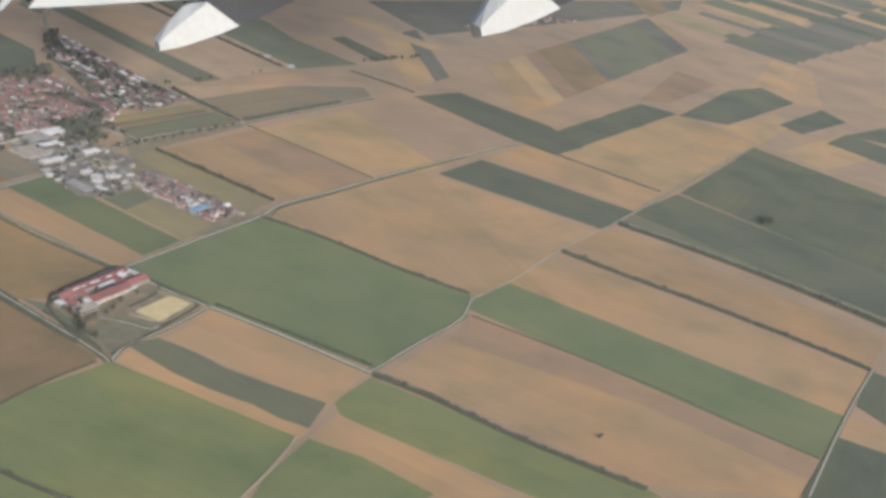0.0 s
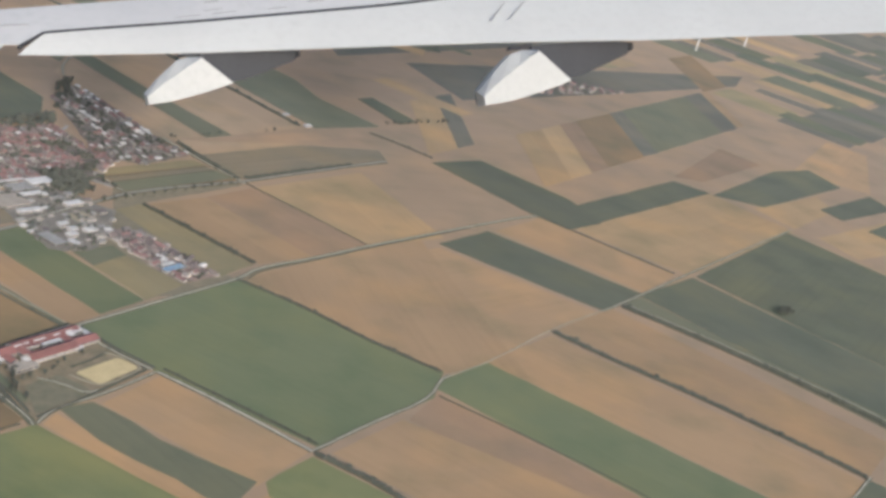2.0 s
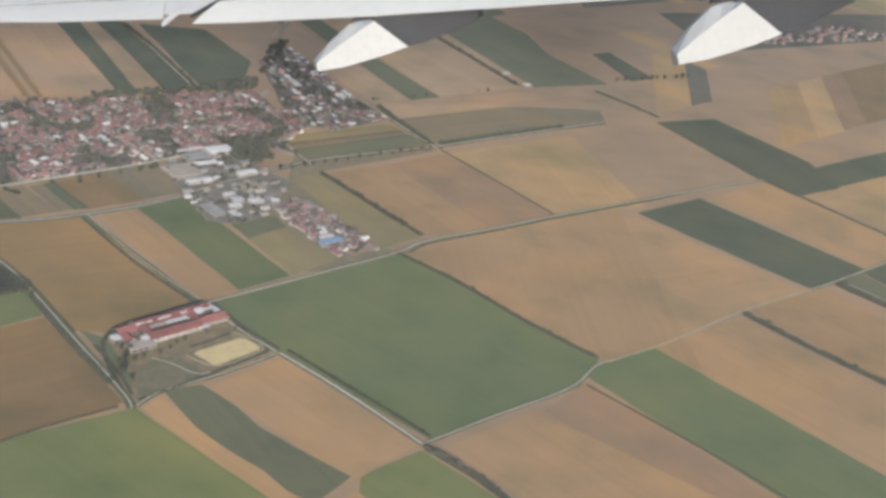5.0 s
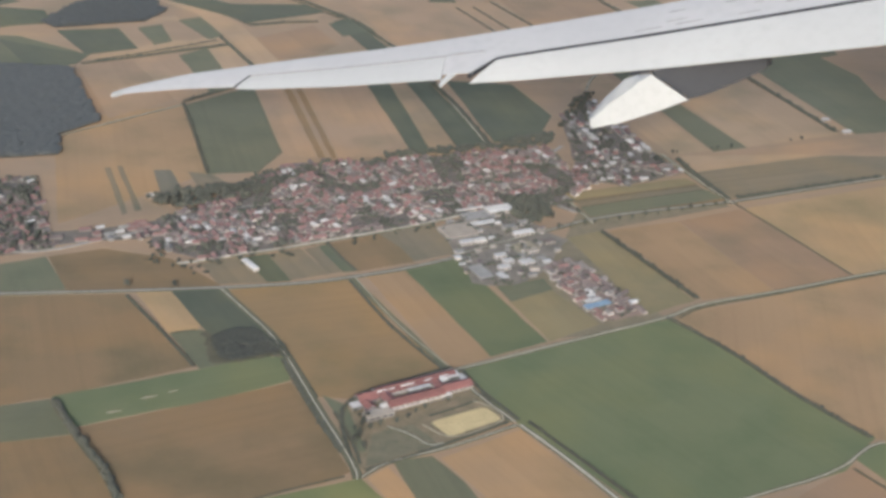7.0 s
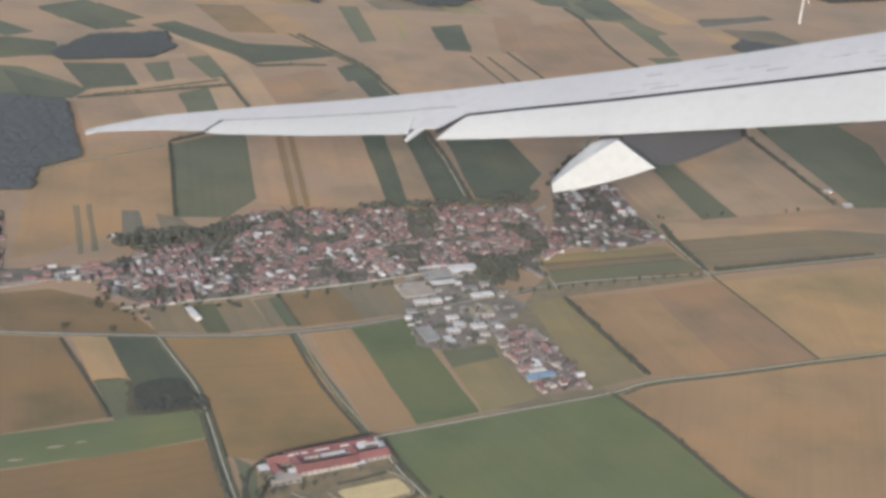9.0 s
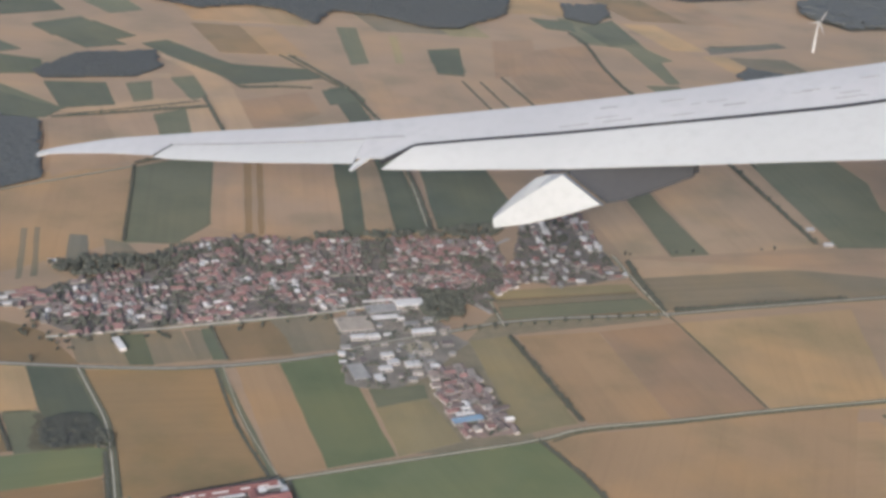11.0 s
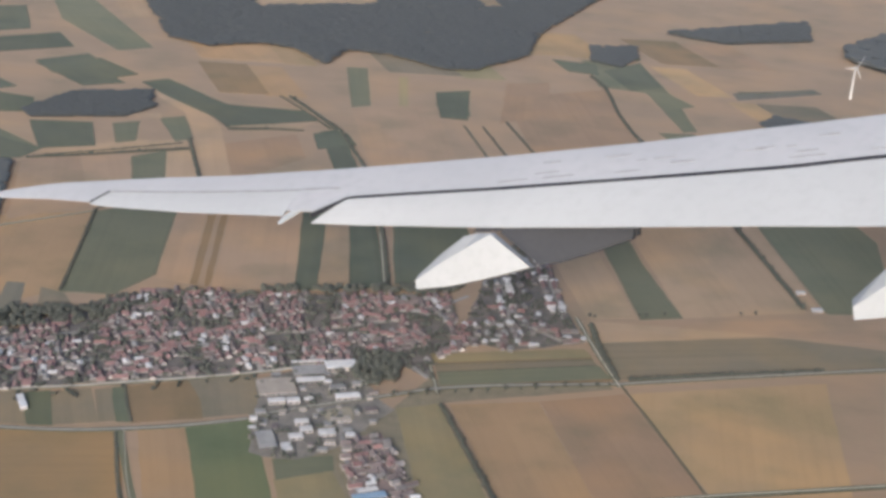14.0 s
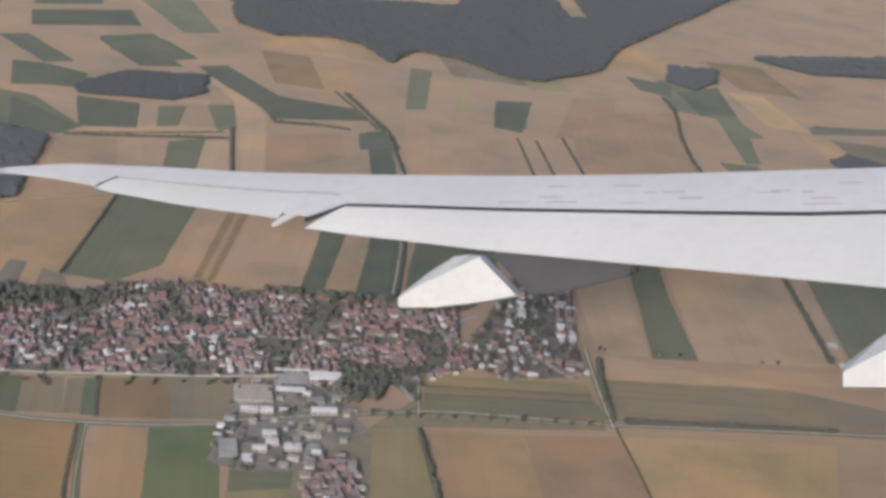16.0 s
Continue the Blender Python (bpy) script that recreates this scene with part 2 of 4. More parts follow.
    side = 1 if area > 0 else -1
    out = []
    for i, p in enumerate(outline):
        before, after = Vector(p) - Vector(outline[i - 1]), Vector(outline[(i + 1) % n]) - Vector(p)
        d = before.normalized() + after.normalized()
        d = Vector((d.y, -d.x)).normalized() * side * margin * 1.2
        out.append((p[0] + d.x, p[1] + d.y))
    return out


def field(kind, *outline):
    global field_count
    field_count += 1
    OUTLINES.append(list(outline))
    ob = slab("field", grown(list(outline), 0.9), CROPS[kind], CROP_HEIGHT[kind] + 0.0006 * field_count, -0.3, 0.35)
    return tagged(ob, CROP_LABEL[kind], "field", "fields of the plain", "structure")


def ribbon(points, half, top, bottom, seed=0):
    """A strip along a line that is rounded at its bends."""
    pts = [Vector((x, y)) for x, y in points]
    for _ in range(2):
        out = [pts[0]]
        for a, b in zip(pts, pts[1:]):
            out += [a.lerp(b, 0.25), a.lerp(b, 0.75)]
        pts = out + [pts[-1]]
    verts, faces = [], []
    rng = random.Random(seed)
    for i, p in enumerate(pts):
        d = (pts[min(i + 1, len(pts) - 1)] - pts[max(i - 1, 0)]).normalized()
        n = Vector((-d.y, d.x)) * half * rng.uniform(0.9, 1.1)
        verts += [(*(p + n), top), (*(p - n), top), (*(p + n * 1.05), bottom), (*(p - n * 1.05), bottom)]
        if i:
            a = 4 * (i - 1)
            faces += [(a, a + 1, a + 5, a + 4), (a, a + 4, a + 6, a + 2), (a + 1, a + 3, a + 7, a + 5)]
    return verts, faces


WAYS = {"road": (0.78, ASPHALT, 0.42, 1.7, "grey asphalt country road between fields"), "lane": (0.42, PALE_DIRT, 0.40, 1.4, "narrow pale lane with grassy verges"),
        "worn_lane": (0.30, PALE_DIRT, 0.40, 2.0, "narrow worn lane between dark grassy verges"),
        "gravel": (0.62, GRAVEL, 0.41, 1.4, "straight white gravel farm track"), "path": (0.30, PALE_DIRT, 0.38, 1.0, "pale dirt field track"),
        "street": (1.1, ASPHALT, 0.30, 0, "grey asphalt village street"),
        "faint": (0.32, DIRT, 0.36, 0, "faint dirt wheel track between fields"),
        "row_street": (0.75, ASPHALT, 0.31, 0, "narrow pale street between rows of houses"), "village_road": (0.85, GRAVEL, 0.32, 0, "pale village road beside the gardens")}
way_count = 0


def way(kind, *points):
    global way_count
    way_count += 1
    half, mat, top, verge, label = WAYS[kind]
    top += 0.002 * way_count
    ob = sheet("road" if kind in ("road", "street", "row_street", "village_road") else "track", *ribbon(points, half, top, -0.3, way_count), mat)
    tagged(ob, label, "road" if kind in ("road", "street", "row_street", "village_road") else "track", "", "structure")
    if verge:
        v = sheet("verge", *ribbon(points, verge, top - 0.05, -0.3, way_count + 99), VERGE)
        tagged(v, "rough dark grass verge along the way", "grass verge", "", "structure")


def blob(seed, level=1):
    bm = bmesh.new()
    bmesh.ops.create_icosphere(bm, subdivisions=level, radius=1.0)
    rng = random.Random(seed)
    for v in bm.verts:
        v.co *= rng.uniform(0.68, 1.22)
    verts = np.array([v.co[:] for v in bm.verts])
    faces = np.array([[v.index for v in f.verts] for f in bm.faces])
    bm.free()
    return verts, faces


BLOBS = [blob(i, 1) for i in range(3)] + [blob(10 + i, 2) for i in range(3)]


def clumps(places, level=0):
    """Leafy clumps as one mesh: rows of x, y, z, radius, height."""
    rng = random.Random(len(places))
    vs, fs, base = [], [], 0
    for x, y, z, r, h in places:
        v, f = BLOBS[rng.randrange(3) + 3 * level]
        a = rng.uniform(0, 6.28)
        c, s = math.cos(a), math.sin(a)
        vs.append(np.column_stack([(v[:, 0] * c - v[:, 1] * s) * r + x, (v[:, 0] * s + v[:, 1] * c) * r + y, v[:, 2] * h + z]))
        fs.append(f + base)
        base += len(v)
    return np.concatenate(vs).tolist(), np.concatenate(fs).tolist()


hedge_count = 0


def hedge(width, height, *points):
    """A hedgerow: uneven shrubs in a line, with gaps and a few taller bushes."""
    global hedge_count
    hedge_count += 1
    rng = random.Random(hedge_count)
    rows = []
    for a, b in zip(points, points[1:]):
        d = math.dist(a, b)
        n = max(1, int(d / 0.45))
        for i in range(n):
            if rng.random() < 0.07:
                continue
            f = (i + rng.random()) / n
            off = rng.gauss(0, width * 0.17)
            x, y = a[0] + (b[0] - a[0]) * f - (b[1] - a[1]) / d * off, a[1] + (b[1] - a[1]) * f + (b[0] - a[0]) / d * off
            r = rng.uniform(0.19, 0.33) * width * (1.5 if rng.random() < 0.06 else 1)
            rows.append((x, y, r * 0.6 * height, r, r * rng.uniform(0.8, 1.25) * height))
    ob = sheet("hedge", *clumps(rows), LEAVES)
    bank = sheet("hedge_bank", *ribbon(points, width * 0.5, 0.335 + 0.0007 * hedge_count, -0.3, 300 + hedge_count), BANK)
    tagged(bank, "dark grassy bank under the field hedge", "grass bank", "", "structure")
    tagged(ob, "dark green field hedge of uneven shrubs", "hedge", "field hedges")


def tree_model(seed, height):
    rng = random.Random(seed)
    root = new("tree")
    bm = bmesh.new()
    bmesh.ops.create_cone(bm, segments=7, radius1=height * 0.05, radius2=height * 0.025, depth=height * 0.55, cap_ends=True)
    bmesh.ops.translate(bm, verts=bm.verts, vec=(0, 0, height * 0.27))
    for i in range(4):
        limb = bmesh.ops.create_cone(bm, segments=5, radius1=height * 0.022, radius2=height * 0.008, depth=height * 0.4, cap_ends=True)["verts"]
        bmesh.ops.transform(bm, matrix=pose(0, 0, height * 0.45, 35, 0, 90 * i + rng.uniform(-20, 20)) @ Matrix.Translation((0, 0, height * 0.15)), verts=limb)
    part("trunk", bm, BARK, root)
    rows = []
    for i in range(26):
        a, q = rng.uniform(0, 6.28), rng.random() ** 0.5 * height * 0.3
        z = height * rng.uniform(0.36, 0.92)
        q *= 1.15 - abs(z / height - 0.6)
        rows.append((math.cos(a) * q, math.sin(a) * q, z, height * rng.uniform(0.07, 0.15), height * rng.uniform(0.06, 0.13)))
    sheet("crown", *clumps(rows), LEAVES, root)
    return tagged(root, "leafy green broadleaf tree with an uneven crown", "tree", "trees of the plain")


TREES = [tree_model(i, h) for i, h in enumerate((2.6, 3.2, 3.8, 4.6))]
for i, model in enumerate(TREES):
    model.matrix_basis = pose(30 + 4 * i, 756 - 3 * i, 0)


def tree(x, y, rng, big=0):
    src = TREES[min(3, rng.randrange(3) + big)]
    return copy_thing(src, pose(x, y, 0.0, 0, 0, rng.uniform(0, 360)))


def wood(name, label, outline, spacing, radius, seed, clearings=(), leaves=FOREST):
    rng = random.Random(seed)
    xs, ys = [p[0] for p in outline], [p[1] for p in outline]
    rows = []
    for i in range(int((max(xs) - min(xs)) * (max(ys) - min(ys)) / spacing ** 2)):
        x, y = rng.uniform(min(xs), max(xs)), rng.uniform(min(ys), max(ys))
        x += 3 * noise.noise((x * 0.05, y * 0.05, seed))
        if inside(x, y, list(outline)) and not any(inside(x, y, c) for c in clearings):
            r = radius * rng.uniform(0.6, 1.25)
            rows.append((x, y, r * rng.uniform(0.88, 1.0), r * 1.75, r * rng.uniform(0.30, 0.40)))
    if not clearings:
        tagged(slab("forest_floor", list(outline), FOREST_FLOOR, 0.34, -0.3, 0.5), "dark leafy ground under the trees", "forest floor", "", "structure")
    return tagged(sheet(name, *clumps(rows), leaves), label, "woodland", "", "stuff")


def gabled(name, length, width, wall, roof_height, tiles, label, category, group, windows=0, chimney=True):
    """A house along x: plastered walls with gables, a roof with eaves, a chimney."""
    root = new(name)
    bm = bmesh.new()
    l, w = length / 2, width / 2
    corners = [bm.verts.new((x, y, -0.2)) for x, y in ((-l, -w), (l, -w), (l, w), (-l, w))]
    tops = [bm.verts.new((v.co.x, v.co.y, wall)) for v in corners]
    ends = [bm.verts.new((-l, 0, wall + roof_height)), bm.verts.new((l, 0, wall + roof_height))]
    bm.faces.new((corners[0], corners[1], tops[1], tops[0]))
    bm.faces.new((corners[2], corners[3], tops[3], tops[2]))
    bm.faces.new((corners[1], corners[2], tops[2], ends[1], tops[1]))
    bm.faces.new((corners[3], corners[0], tops[0], ends[0], tops[3]))
    bmesh.ops.recalc_face_normals(bm, faces=bm.faces)
    walls = part("wall", bm, PLASTER, root)
    for side in (-1, 1):
        for i in range(windows):
            bm = bmesh.new()
            bmesh.ops.create_cube(bm, size=1.0, matrix=Matrix.Translation((-l + (i + 0.5) * length / windows, side * w, wall * 0.58)) @ Matrix.Diagonal((min(0.6, length / windows * 0.5), 0.06, wall * 0.38, 1)))
            part("window", bm, GLASS, walls)
    e, t = 0.25, 0.10
    slope = roof_height / w
    bm = bmesh.new()
    prof = [(-w - e, wall - e * slope), (0, wall + roof_height), (w + e, wall - e * slope)]
    under = [bm.verts.new((x, y, z + 0.02)) for x in (-l - e, l + e) for y, z in prof]
    over = [bm.verts.new((x, y, z + t + 0.02)) for x in (-l - e, l + e) for y, z in prof]
    for a, b, c, d in ((0, 1, 4, 3), (1, 2, 5, 4)):
        bm.faces.new([over[i] for i in (a, b, c, d)])
        bm.faces.new([under[i] for i in (d, c, b, a)])
    for ring in ((0, 1), (1, 2), (2, 5), (5, 4), (4, 3), (3, 0)):
        bm.faces.new((over[ring[0]], over[ring[1]], under[ring[1]], under[ring[0]]))
    bmesh.ops.recalc_face_normals(bm, faces=bm.faces)
    roof = part("roof", bm, tiles, root)
    if chimney:
        bm = bmesh.new()
        bmesh.ops.create_cube(bm, size=1.0, matrix=Matrix.Translation((l * 0.4, 0.25, wall + roof_height)) @ Matrix.Diagonal((0.35, 0.35, 0.9, 1)))
        part("chimney", bm, OLD_TILE, roof)
    return tagged(root, label, category, group)


def hall(name, length, width, height, top_mat, label, category="hall", group="", windows=0):
    """A flat-roofed hall with a parapet and a slightly smaller roof deck."""
    root = new(name)
    bm = bmesh.new()
    bmesh.ops.create_cube(bm, size=1.0, matrix=Matrix.Translation((0, 0, height / 2 - 0.1)) @ Matrix.Diagonal((length, width, height + 0.2, 1)))
    bmesh.ops.bevel(bm, geom=bm.edges[:], offset=0.05, segments=1, affect="EDGES")
    walls = part("wall", bm, PLASTER, root)
    for i in range(windows):
        bm = bmesh.new()
        bmesh.ops.create_cube(bm, size=1.0, matrix=Matrix.Translation((-length / 2 + (i + 0.5) * length / windows, -width / 2, height * 0.55)) @ Matrix.Diagonal((length / windows * 0.6, 0.06, height * 0.35, 1)))
        part("window", bm, GLASS, walls)
    bm = bmesh.new()
    bmesh.ops.create_cube(bm, size=1.0, matrix=Matrix.Translation((0, 0, height + 0.09)) @ Matrix.Diagonal((length + 0.3, width + 0.3, 0.16, 1)))
    bmesh.ops.bevel(bm, geom=bm.edges[:], offset=0.03, segments=1, affect="EDGES")
    part("roof", bm, top_mat, root)
    return tagged(root, label, category, group)


# ---- ground ----
bm = bmesh.new()
bmesh.ops.create_grid(bm, x_segments=24, y_segments=24, size=4800)
tagged(part("ground", bm, GROUND), "tan open farmland plain reaching the horizon", "ground", "", "structure")

# ---- fields ----
field("green", (98, 622), (118, 600), (131, 581), (146, 555), (173, 522), (153, 496), (107, 473), (72, 453), (19, 522), (4, 546), (-5, 564), (50, 596))
field("maize", (315, 717), (381, 629), (332, 602), (263, 691))
field("green", (207, 531), (308, 369), (257, 339), (234, 375), (162, 504), (170, 513))
field("clay", (159, 499), (254, 337), (235, 326), (197, 384), (148, 449), (130, 475))
field("stubble", (126, 474), (194, 398), (232, 323), (215, 314), (144, 340), (77, 447))
field("grass", (65, 444), (141, 335), (143, 329), (87, 339), (34, 416), (37, 426))
field("grass", (9, 400), (25, 383), (40, 353), (-5, 330), (-47, 351), (-23, 376))
field("grass", (-48, 474), (4, 404), (-47, 360), (-117, 344), (-154, 386), (-141, 427), (-103, 449))
field("alfalfa", (-34, 488), (-19, 492), (-7, 476), (0, 461), (12, 447), (31, 427), (14, 410), (6, 419), (-1, 432), (-13, 446), (-24, 462))
field("stubble", (19, 515), (64, 449), (31, 425), (-14, 492))
field("stubble", (-37, 483), (13, 408), (5, 403), (-44, 475))
field("stubble", (34, 417), (74, 346), (46, 346), (12, 403))
field("stubble", (114, 634), (259, 684), (326, 598), (278, 576), (211, 536), (177, 525), (101, 623))
field("stubble", (281, 573), (341, 605), (426, 440), (379, 412))
field("stubble", (270, 565), (370, 405), (311, 371), (209, 533))
field("alfalfa", (354, 613), (376, 624), (407, 554), (455, 465), (486, 349), (471, 339), (441, 453), (397, 544))
field("maize", (379, 625), (449, 657), (486, 578), (518, 518), (573, 406), (488, 350), (456, 466), (409, 556))
field("meadow", (455, 660), (627, 757), (677, 653), (745, 521), (576, 409), (520, 520), (489, 581))
field("straw", (400, 733), (606, 834), (637, 762), (449, 663))
field("maize", (377, 753), (584, 857), (606, 836), (396, 733))
field("maize", (341, 847), (392, 862), (431, 791), (430, 748), (391, 732), (375, 758))
field("stubble", (379, 749), (435, 662), (387, 632), (324, 720))
field("maize", (609, 832), (748, 912), (807, 928), (808, 885), (650, 814))
field("clay", (596, 871), (726, 967), (744, 929), (621, 864))
field("straw", (635, 807), (748, 853), (739, 820), (646, 769))
field("maize", (722, 819), (831, 867), (829, 835), (728, 797))
field("straw", (658, 751), (801, 806), (782, 747), (664, 711))
field("stubble", (779, 919), (931, 1033), (957, 1000), (839, 875))
field("maize", (738, 774), (796, 801), (842, 705), (791, 666))
field("maize", (796, 799), (875, 822), (937, 779), (878, 733))
field("maize", (328, 376), (374, 406), (400, 364), (329, 331))
field("maize", (284, 352), (313, 318), (225, 259), (218, 313))
field("stubble", (307, 365), (334, 335), (309, 319), (288, 354))
field("stubble", (105, 627), (205, 677), (251, 696), (224, 515), (173, 522))
field("clay", (123, 743), (162, 764), (206, 683), (160, 661))
field("straw", (164, 765), (262, 811), (271, 702), (209, 684))
field("stubble", (81, 725), (121, 742), (158, 661), (120, 647))
field("olive", (57, 713), (74, 723), (114, 645), (89, 628))
field("ripe", (-119, 632), (-60, 652), (-38.5, 604), (-13, 566), (-54, 536), (-70, 537), (-78, 555), (-87, 577), (-96.5, 596), (-108, 612))
field("stubble", (-52, 656), (-34, 665), (8, 579), (-10, 566))
field("green", (-32, 665), (-6, 680), (14, 638), (35, 595), (9, 579))
field("alfalfa", (15, 650), (39, 661), (42, 650), (21, 635))
field("olive", (21, 634), (42, 648), (50, 636), (62, 615), (38, 596))
field("brown", (-73, 692), (-48, 706), (-36, 690), (-29, 675), (-57, 661))
field("plots", (-48, 708), (-19, 724), (-3, 689), (-28, 676), (-35, 690))
field("plots", (-105, 675), (-89, 684), (-73, 656), (-90, 648))
field("plots", (-137, 661), (-118, 671), (-103, 644), (-126, 640))
field("meadow", (-116, 670), (-106, 675), (-91, 647), (-101, 644))
field("plots", (-87, 684), (-80, 688), (-65, 659), (-72, 656))
field("meadow", (-80, 688), (-74, 692), (-58, 661), (-65, 659))
field("brown", (-267, 609), (-171, 623), (-128, 557), (-181, 528), (-234, 506))
field("straw", (-164, 626), (-148, 629), (-130, 599), (-130, 592), (-142, 588))
field("maize", (-147, 629), (-122, 634), (-91, 583), (-114, 579), (-127, 594))
field("alfalfa", (-141, 586), (-128, 591), (-110, 577), (-95, 570), (-123, 556))
field("green", (-182, 526), (-125, 553), (-96, 568), (-87, 569), (-83, 549), (-114, 531), (-146, 516), (-167, 505))
field("alfalfa", (-236, 503), (-183, 524), (-167, 499), (-230, 481))
field("brown", (-165, 503), (-114, 529), (-82, 546), (-70, 518), (-60, 495), (-53, 480), (-62, 472), (-82, 463), (-104, 450), (-138, 431), (-140, 456))
field("brown", (-229, 479), (-166, 497), (-142, 455), (-139, 432), (-198, 418))
field("alfalfa", (-237, 649), (-217, 660), (-200, 626), (-230, 621))
field("brown", (-215, 661), (-190, 672), (-154, 664), (-125, 638), (-170, 629), (-198, 626))
field("plots", (144, 818), (235, 857), (302, 863), (296, 836), (159, 780))
field("pale", (136, 843), (232, 860), (144, 820))
field("rosy", (150, 847), (313, 912), (304, 871), (235, 861))
field("straw", (60, 769), (136, 800), (141, 796), (63, 762))
field("alfalfa", (-180, 894), (-142, 936), (-112, 819), (-122, 787), (-150, 780))
field("rosy", (-140, 937), (-126, 948), (-90, 814), (-109, 816))
field("brown", (-124, 948), (-120, 952), (-84, 814), (-88, 813))
field("brown", (-117, 953), (-113, 955), (-77, 814), (-80, 813))
field("rosy", (-112, 956), (-67, 960), (-31, 826), (-75, 815))
field("maize", (-66, 960), (-52, 966), (-20, 830), (-30, 826))
field("pale", (-51, 967), (-38, 970), (-3, 834), (-18, 830))
field("maize", (-38, 972), (-25, 973), (14, 853), (-1, 836))
field("maize", (-8, 966), (37, 966), (60, 906), (50, 867), (21, 854))
field("stubble", (-236, 863), (-183, 894), (-152, 781), (-211, 712), (-220, 702), (-251, 829))
field("alfalfa", (108, 1021), (122, 1036), (156, 933), (184, 866), (162, 856))
field("pale", (86, 968), (104, 1007), (159, 857), (134, 847))
field("pale", (124, 1039), (178, 1091), (253, 899), (186, 867))
field("pale", (180, 1102), (194, 1114), (241, 966), (262, 903), (255, 912))
field("clay", (152, 1192), (173, 1209), (201, 1148), (177, 1144))
field("alfalfa", (64, 1380), (97, 1393), (134, 1342), (154, 1286), (174, 1215), (165, 1209), (129, 1304), (100, 1307))
field("alfalfa", (147, 1198), (172, 1206), (204, 1146), (188, 1127))
field("maize", (214, 1177), (296, 1205), (297, 1165), (240, 1149))
field("clay", (-152, 1044), (-111, 1083), (-90, 1038), (-121, 977))
field("maize", (-95, 1095), (-84, 1109), (-29, 982), (-42, 973))
field("maize", (-38, 965), (-27, 972), (12, 847), (1, 838))
field("alfalfa", (-200, 994), (-184, 1014), (-153, 932), (-167, 918))
field("pale", (-181, 1011), (-168, 1023), (-135, 952), (-153, 935))
field("rosy", (-265, 961), (-233, 979), (-191, 903), (-225, 863))
field("rosy", (-230, 979), (-202, 995), (-168, 919), (-187, 901))
field("pale", (-175, 1046), (-159, 1053), (-118, 965), (-132, 954))
field("maize", (-262, 1158), (-247, 1174), (-181, 1129), (-123, 1138), (-106, 1120), (-163, 1082), (-179, 1098), (-227, 1130))
field("maize", (-360, 1172), (-322, 1188), (-274, 1150), (-300, 1131))
field("maize", (-298, 1038), (-256, 1050), (-233, 1005), (-266, 987))
field("alfalfa", (-241, 1055), (-226, 1066), (-212, 1026), (-222, 1016))
field("alfalfa", (-214, 1079), (-200, 1090), (-177, 1046), (-185, 1035))
field("maize", (-99, 1090), (-77, 1100), (-64, 1078), (-87, 1060))
field("alfalfa", (-123, 1268), (-108, 1273), (-79, 1174), (-91, 1165))
field("olive", (-76, 1259), (-69, 1262), (-50, 1184), (-57, 1182))
field("alfalfa", (-351, 984), (-287, 988), (-270, 955), (-340, 952))
field("pale", (-363, 1016), (-339, 1018), (-294, 1010), (-291, 1001), (-359, 1003))
field("pale", (-266, 980), (-210, 1028), (-173, 1033), (-237, 982))
field("alfalfa", (-370, 1014), (-323, 1020), (-273, 991), (-313, 932))
field("maize", (-427, 1132), (-410, 1147), (-345, 1108), (-360, 1092))
field("maize", (-345, 1167), (-320, 1206), (-274, 1176), (-300, 1142))
field("alfalfa", (-31, 1201), (-10, 1217), (0, 1180), (-19, 1170))
field("rosy", (-87, 1157), (-33, 1199), (50, 961), (-16, 969))
field("clay", (17, 1238), (92, 1297), (126, 1181), (171, 1103), (136, 1056), (87, 1051), (71, 1088))
field("alfalfa", (87, 1018), (95, 1034), (104, 1013), (96, 997))
field("maize", (-37, 1229), (-13, 1245), (0, 1169), (-20, 1167))
field("maize", (-503, 1306), (-452, 1336), (-413, 1266), (-457, 1228))
field("alfalfa", (-452, 1391), (-435, 1418), (-294, 1255), (-316, 1235), (-403, 1310))
field("maize", (-446, 1209), (-384, 1264), (-355, 1229), (-423, 1172))
field("pale", (-413, 1435), (-391, 1452), (-336, 1353), (-355, 1339))
field("maize", (-363, 1179), (-334, 1213), (-300, 1186), (-336, 1153))
field("maize", (345, 989), (361, 997), (376, 943), (355, 933))
field("maize", (87, 1354), (114, 1395), (139, 1326), (115, 1304))
field("maize", (84, 1419), (99, 1453), (113, 1406), (92, 1386))
field("fallow", (460, 1126), (467, 1025), (696, 1114), (957, 1223), (1010, 1274))
field("alfalfa", (-62, 651), (-59, 653), (-10, 566), (-13, 564))
field("alfalfa", (-67, 537), (-56, 530), (-51, 512), (-46, 495), (-50, 493), (-62, 525))
field("fallow", (417, 1339), (405, 1226), (385, 1120), (675, 1261), (1122, 1516), (1695, 1825), (2139, 2305), (589, 1498))
field("pale", (211, 1070), (273, 1067), (356, 1161), (338, 1205))
field("alfalfa", (229, 1189), (311, 1193), (358, 1196), (271, 1154))
field("alfalfa", (247, 1127), (293, 1126), (297, 1077), (230, 1037))
field("straw", (448, 1227), (496, 1261), (528, 1253), (468, 1216))
field("olive", (439, 1280), (488, 1273), (515, 1247), (457, 1218))
field("pale", (-277, 1468), (-170, 1540), (-156, 1495), (-259, 1436))
field("pale", (-106, 1635), (-90, 1648), (-40, 1547), (-54, 1537))

field("meadow", (-380, 1081), (-355, 1089), (-321, 1087), (-305, 1057), (-330, 1048), (-350, 1034))
field("pale", (-347, 1029), (-282, 1029), (-264, 997), (-290, 995), (-336, 1013))
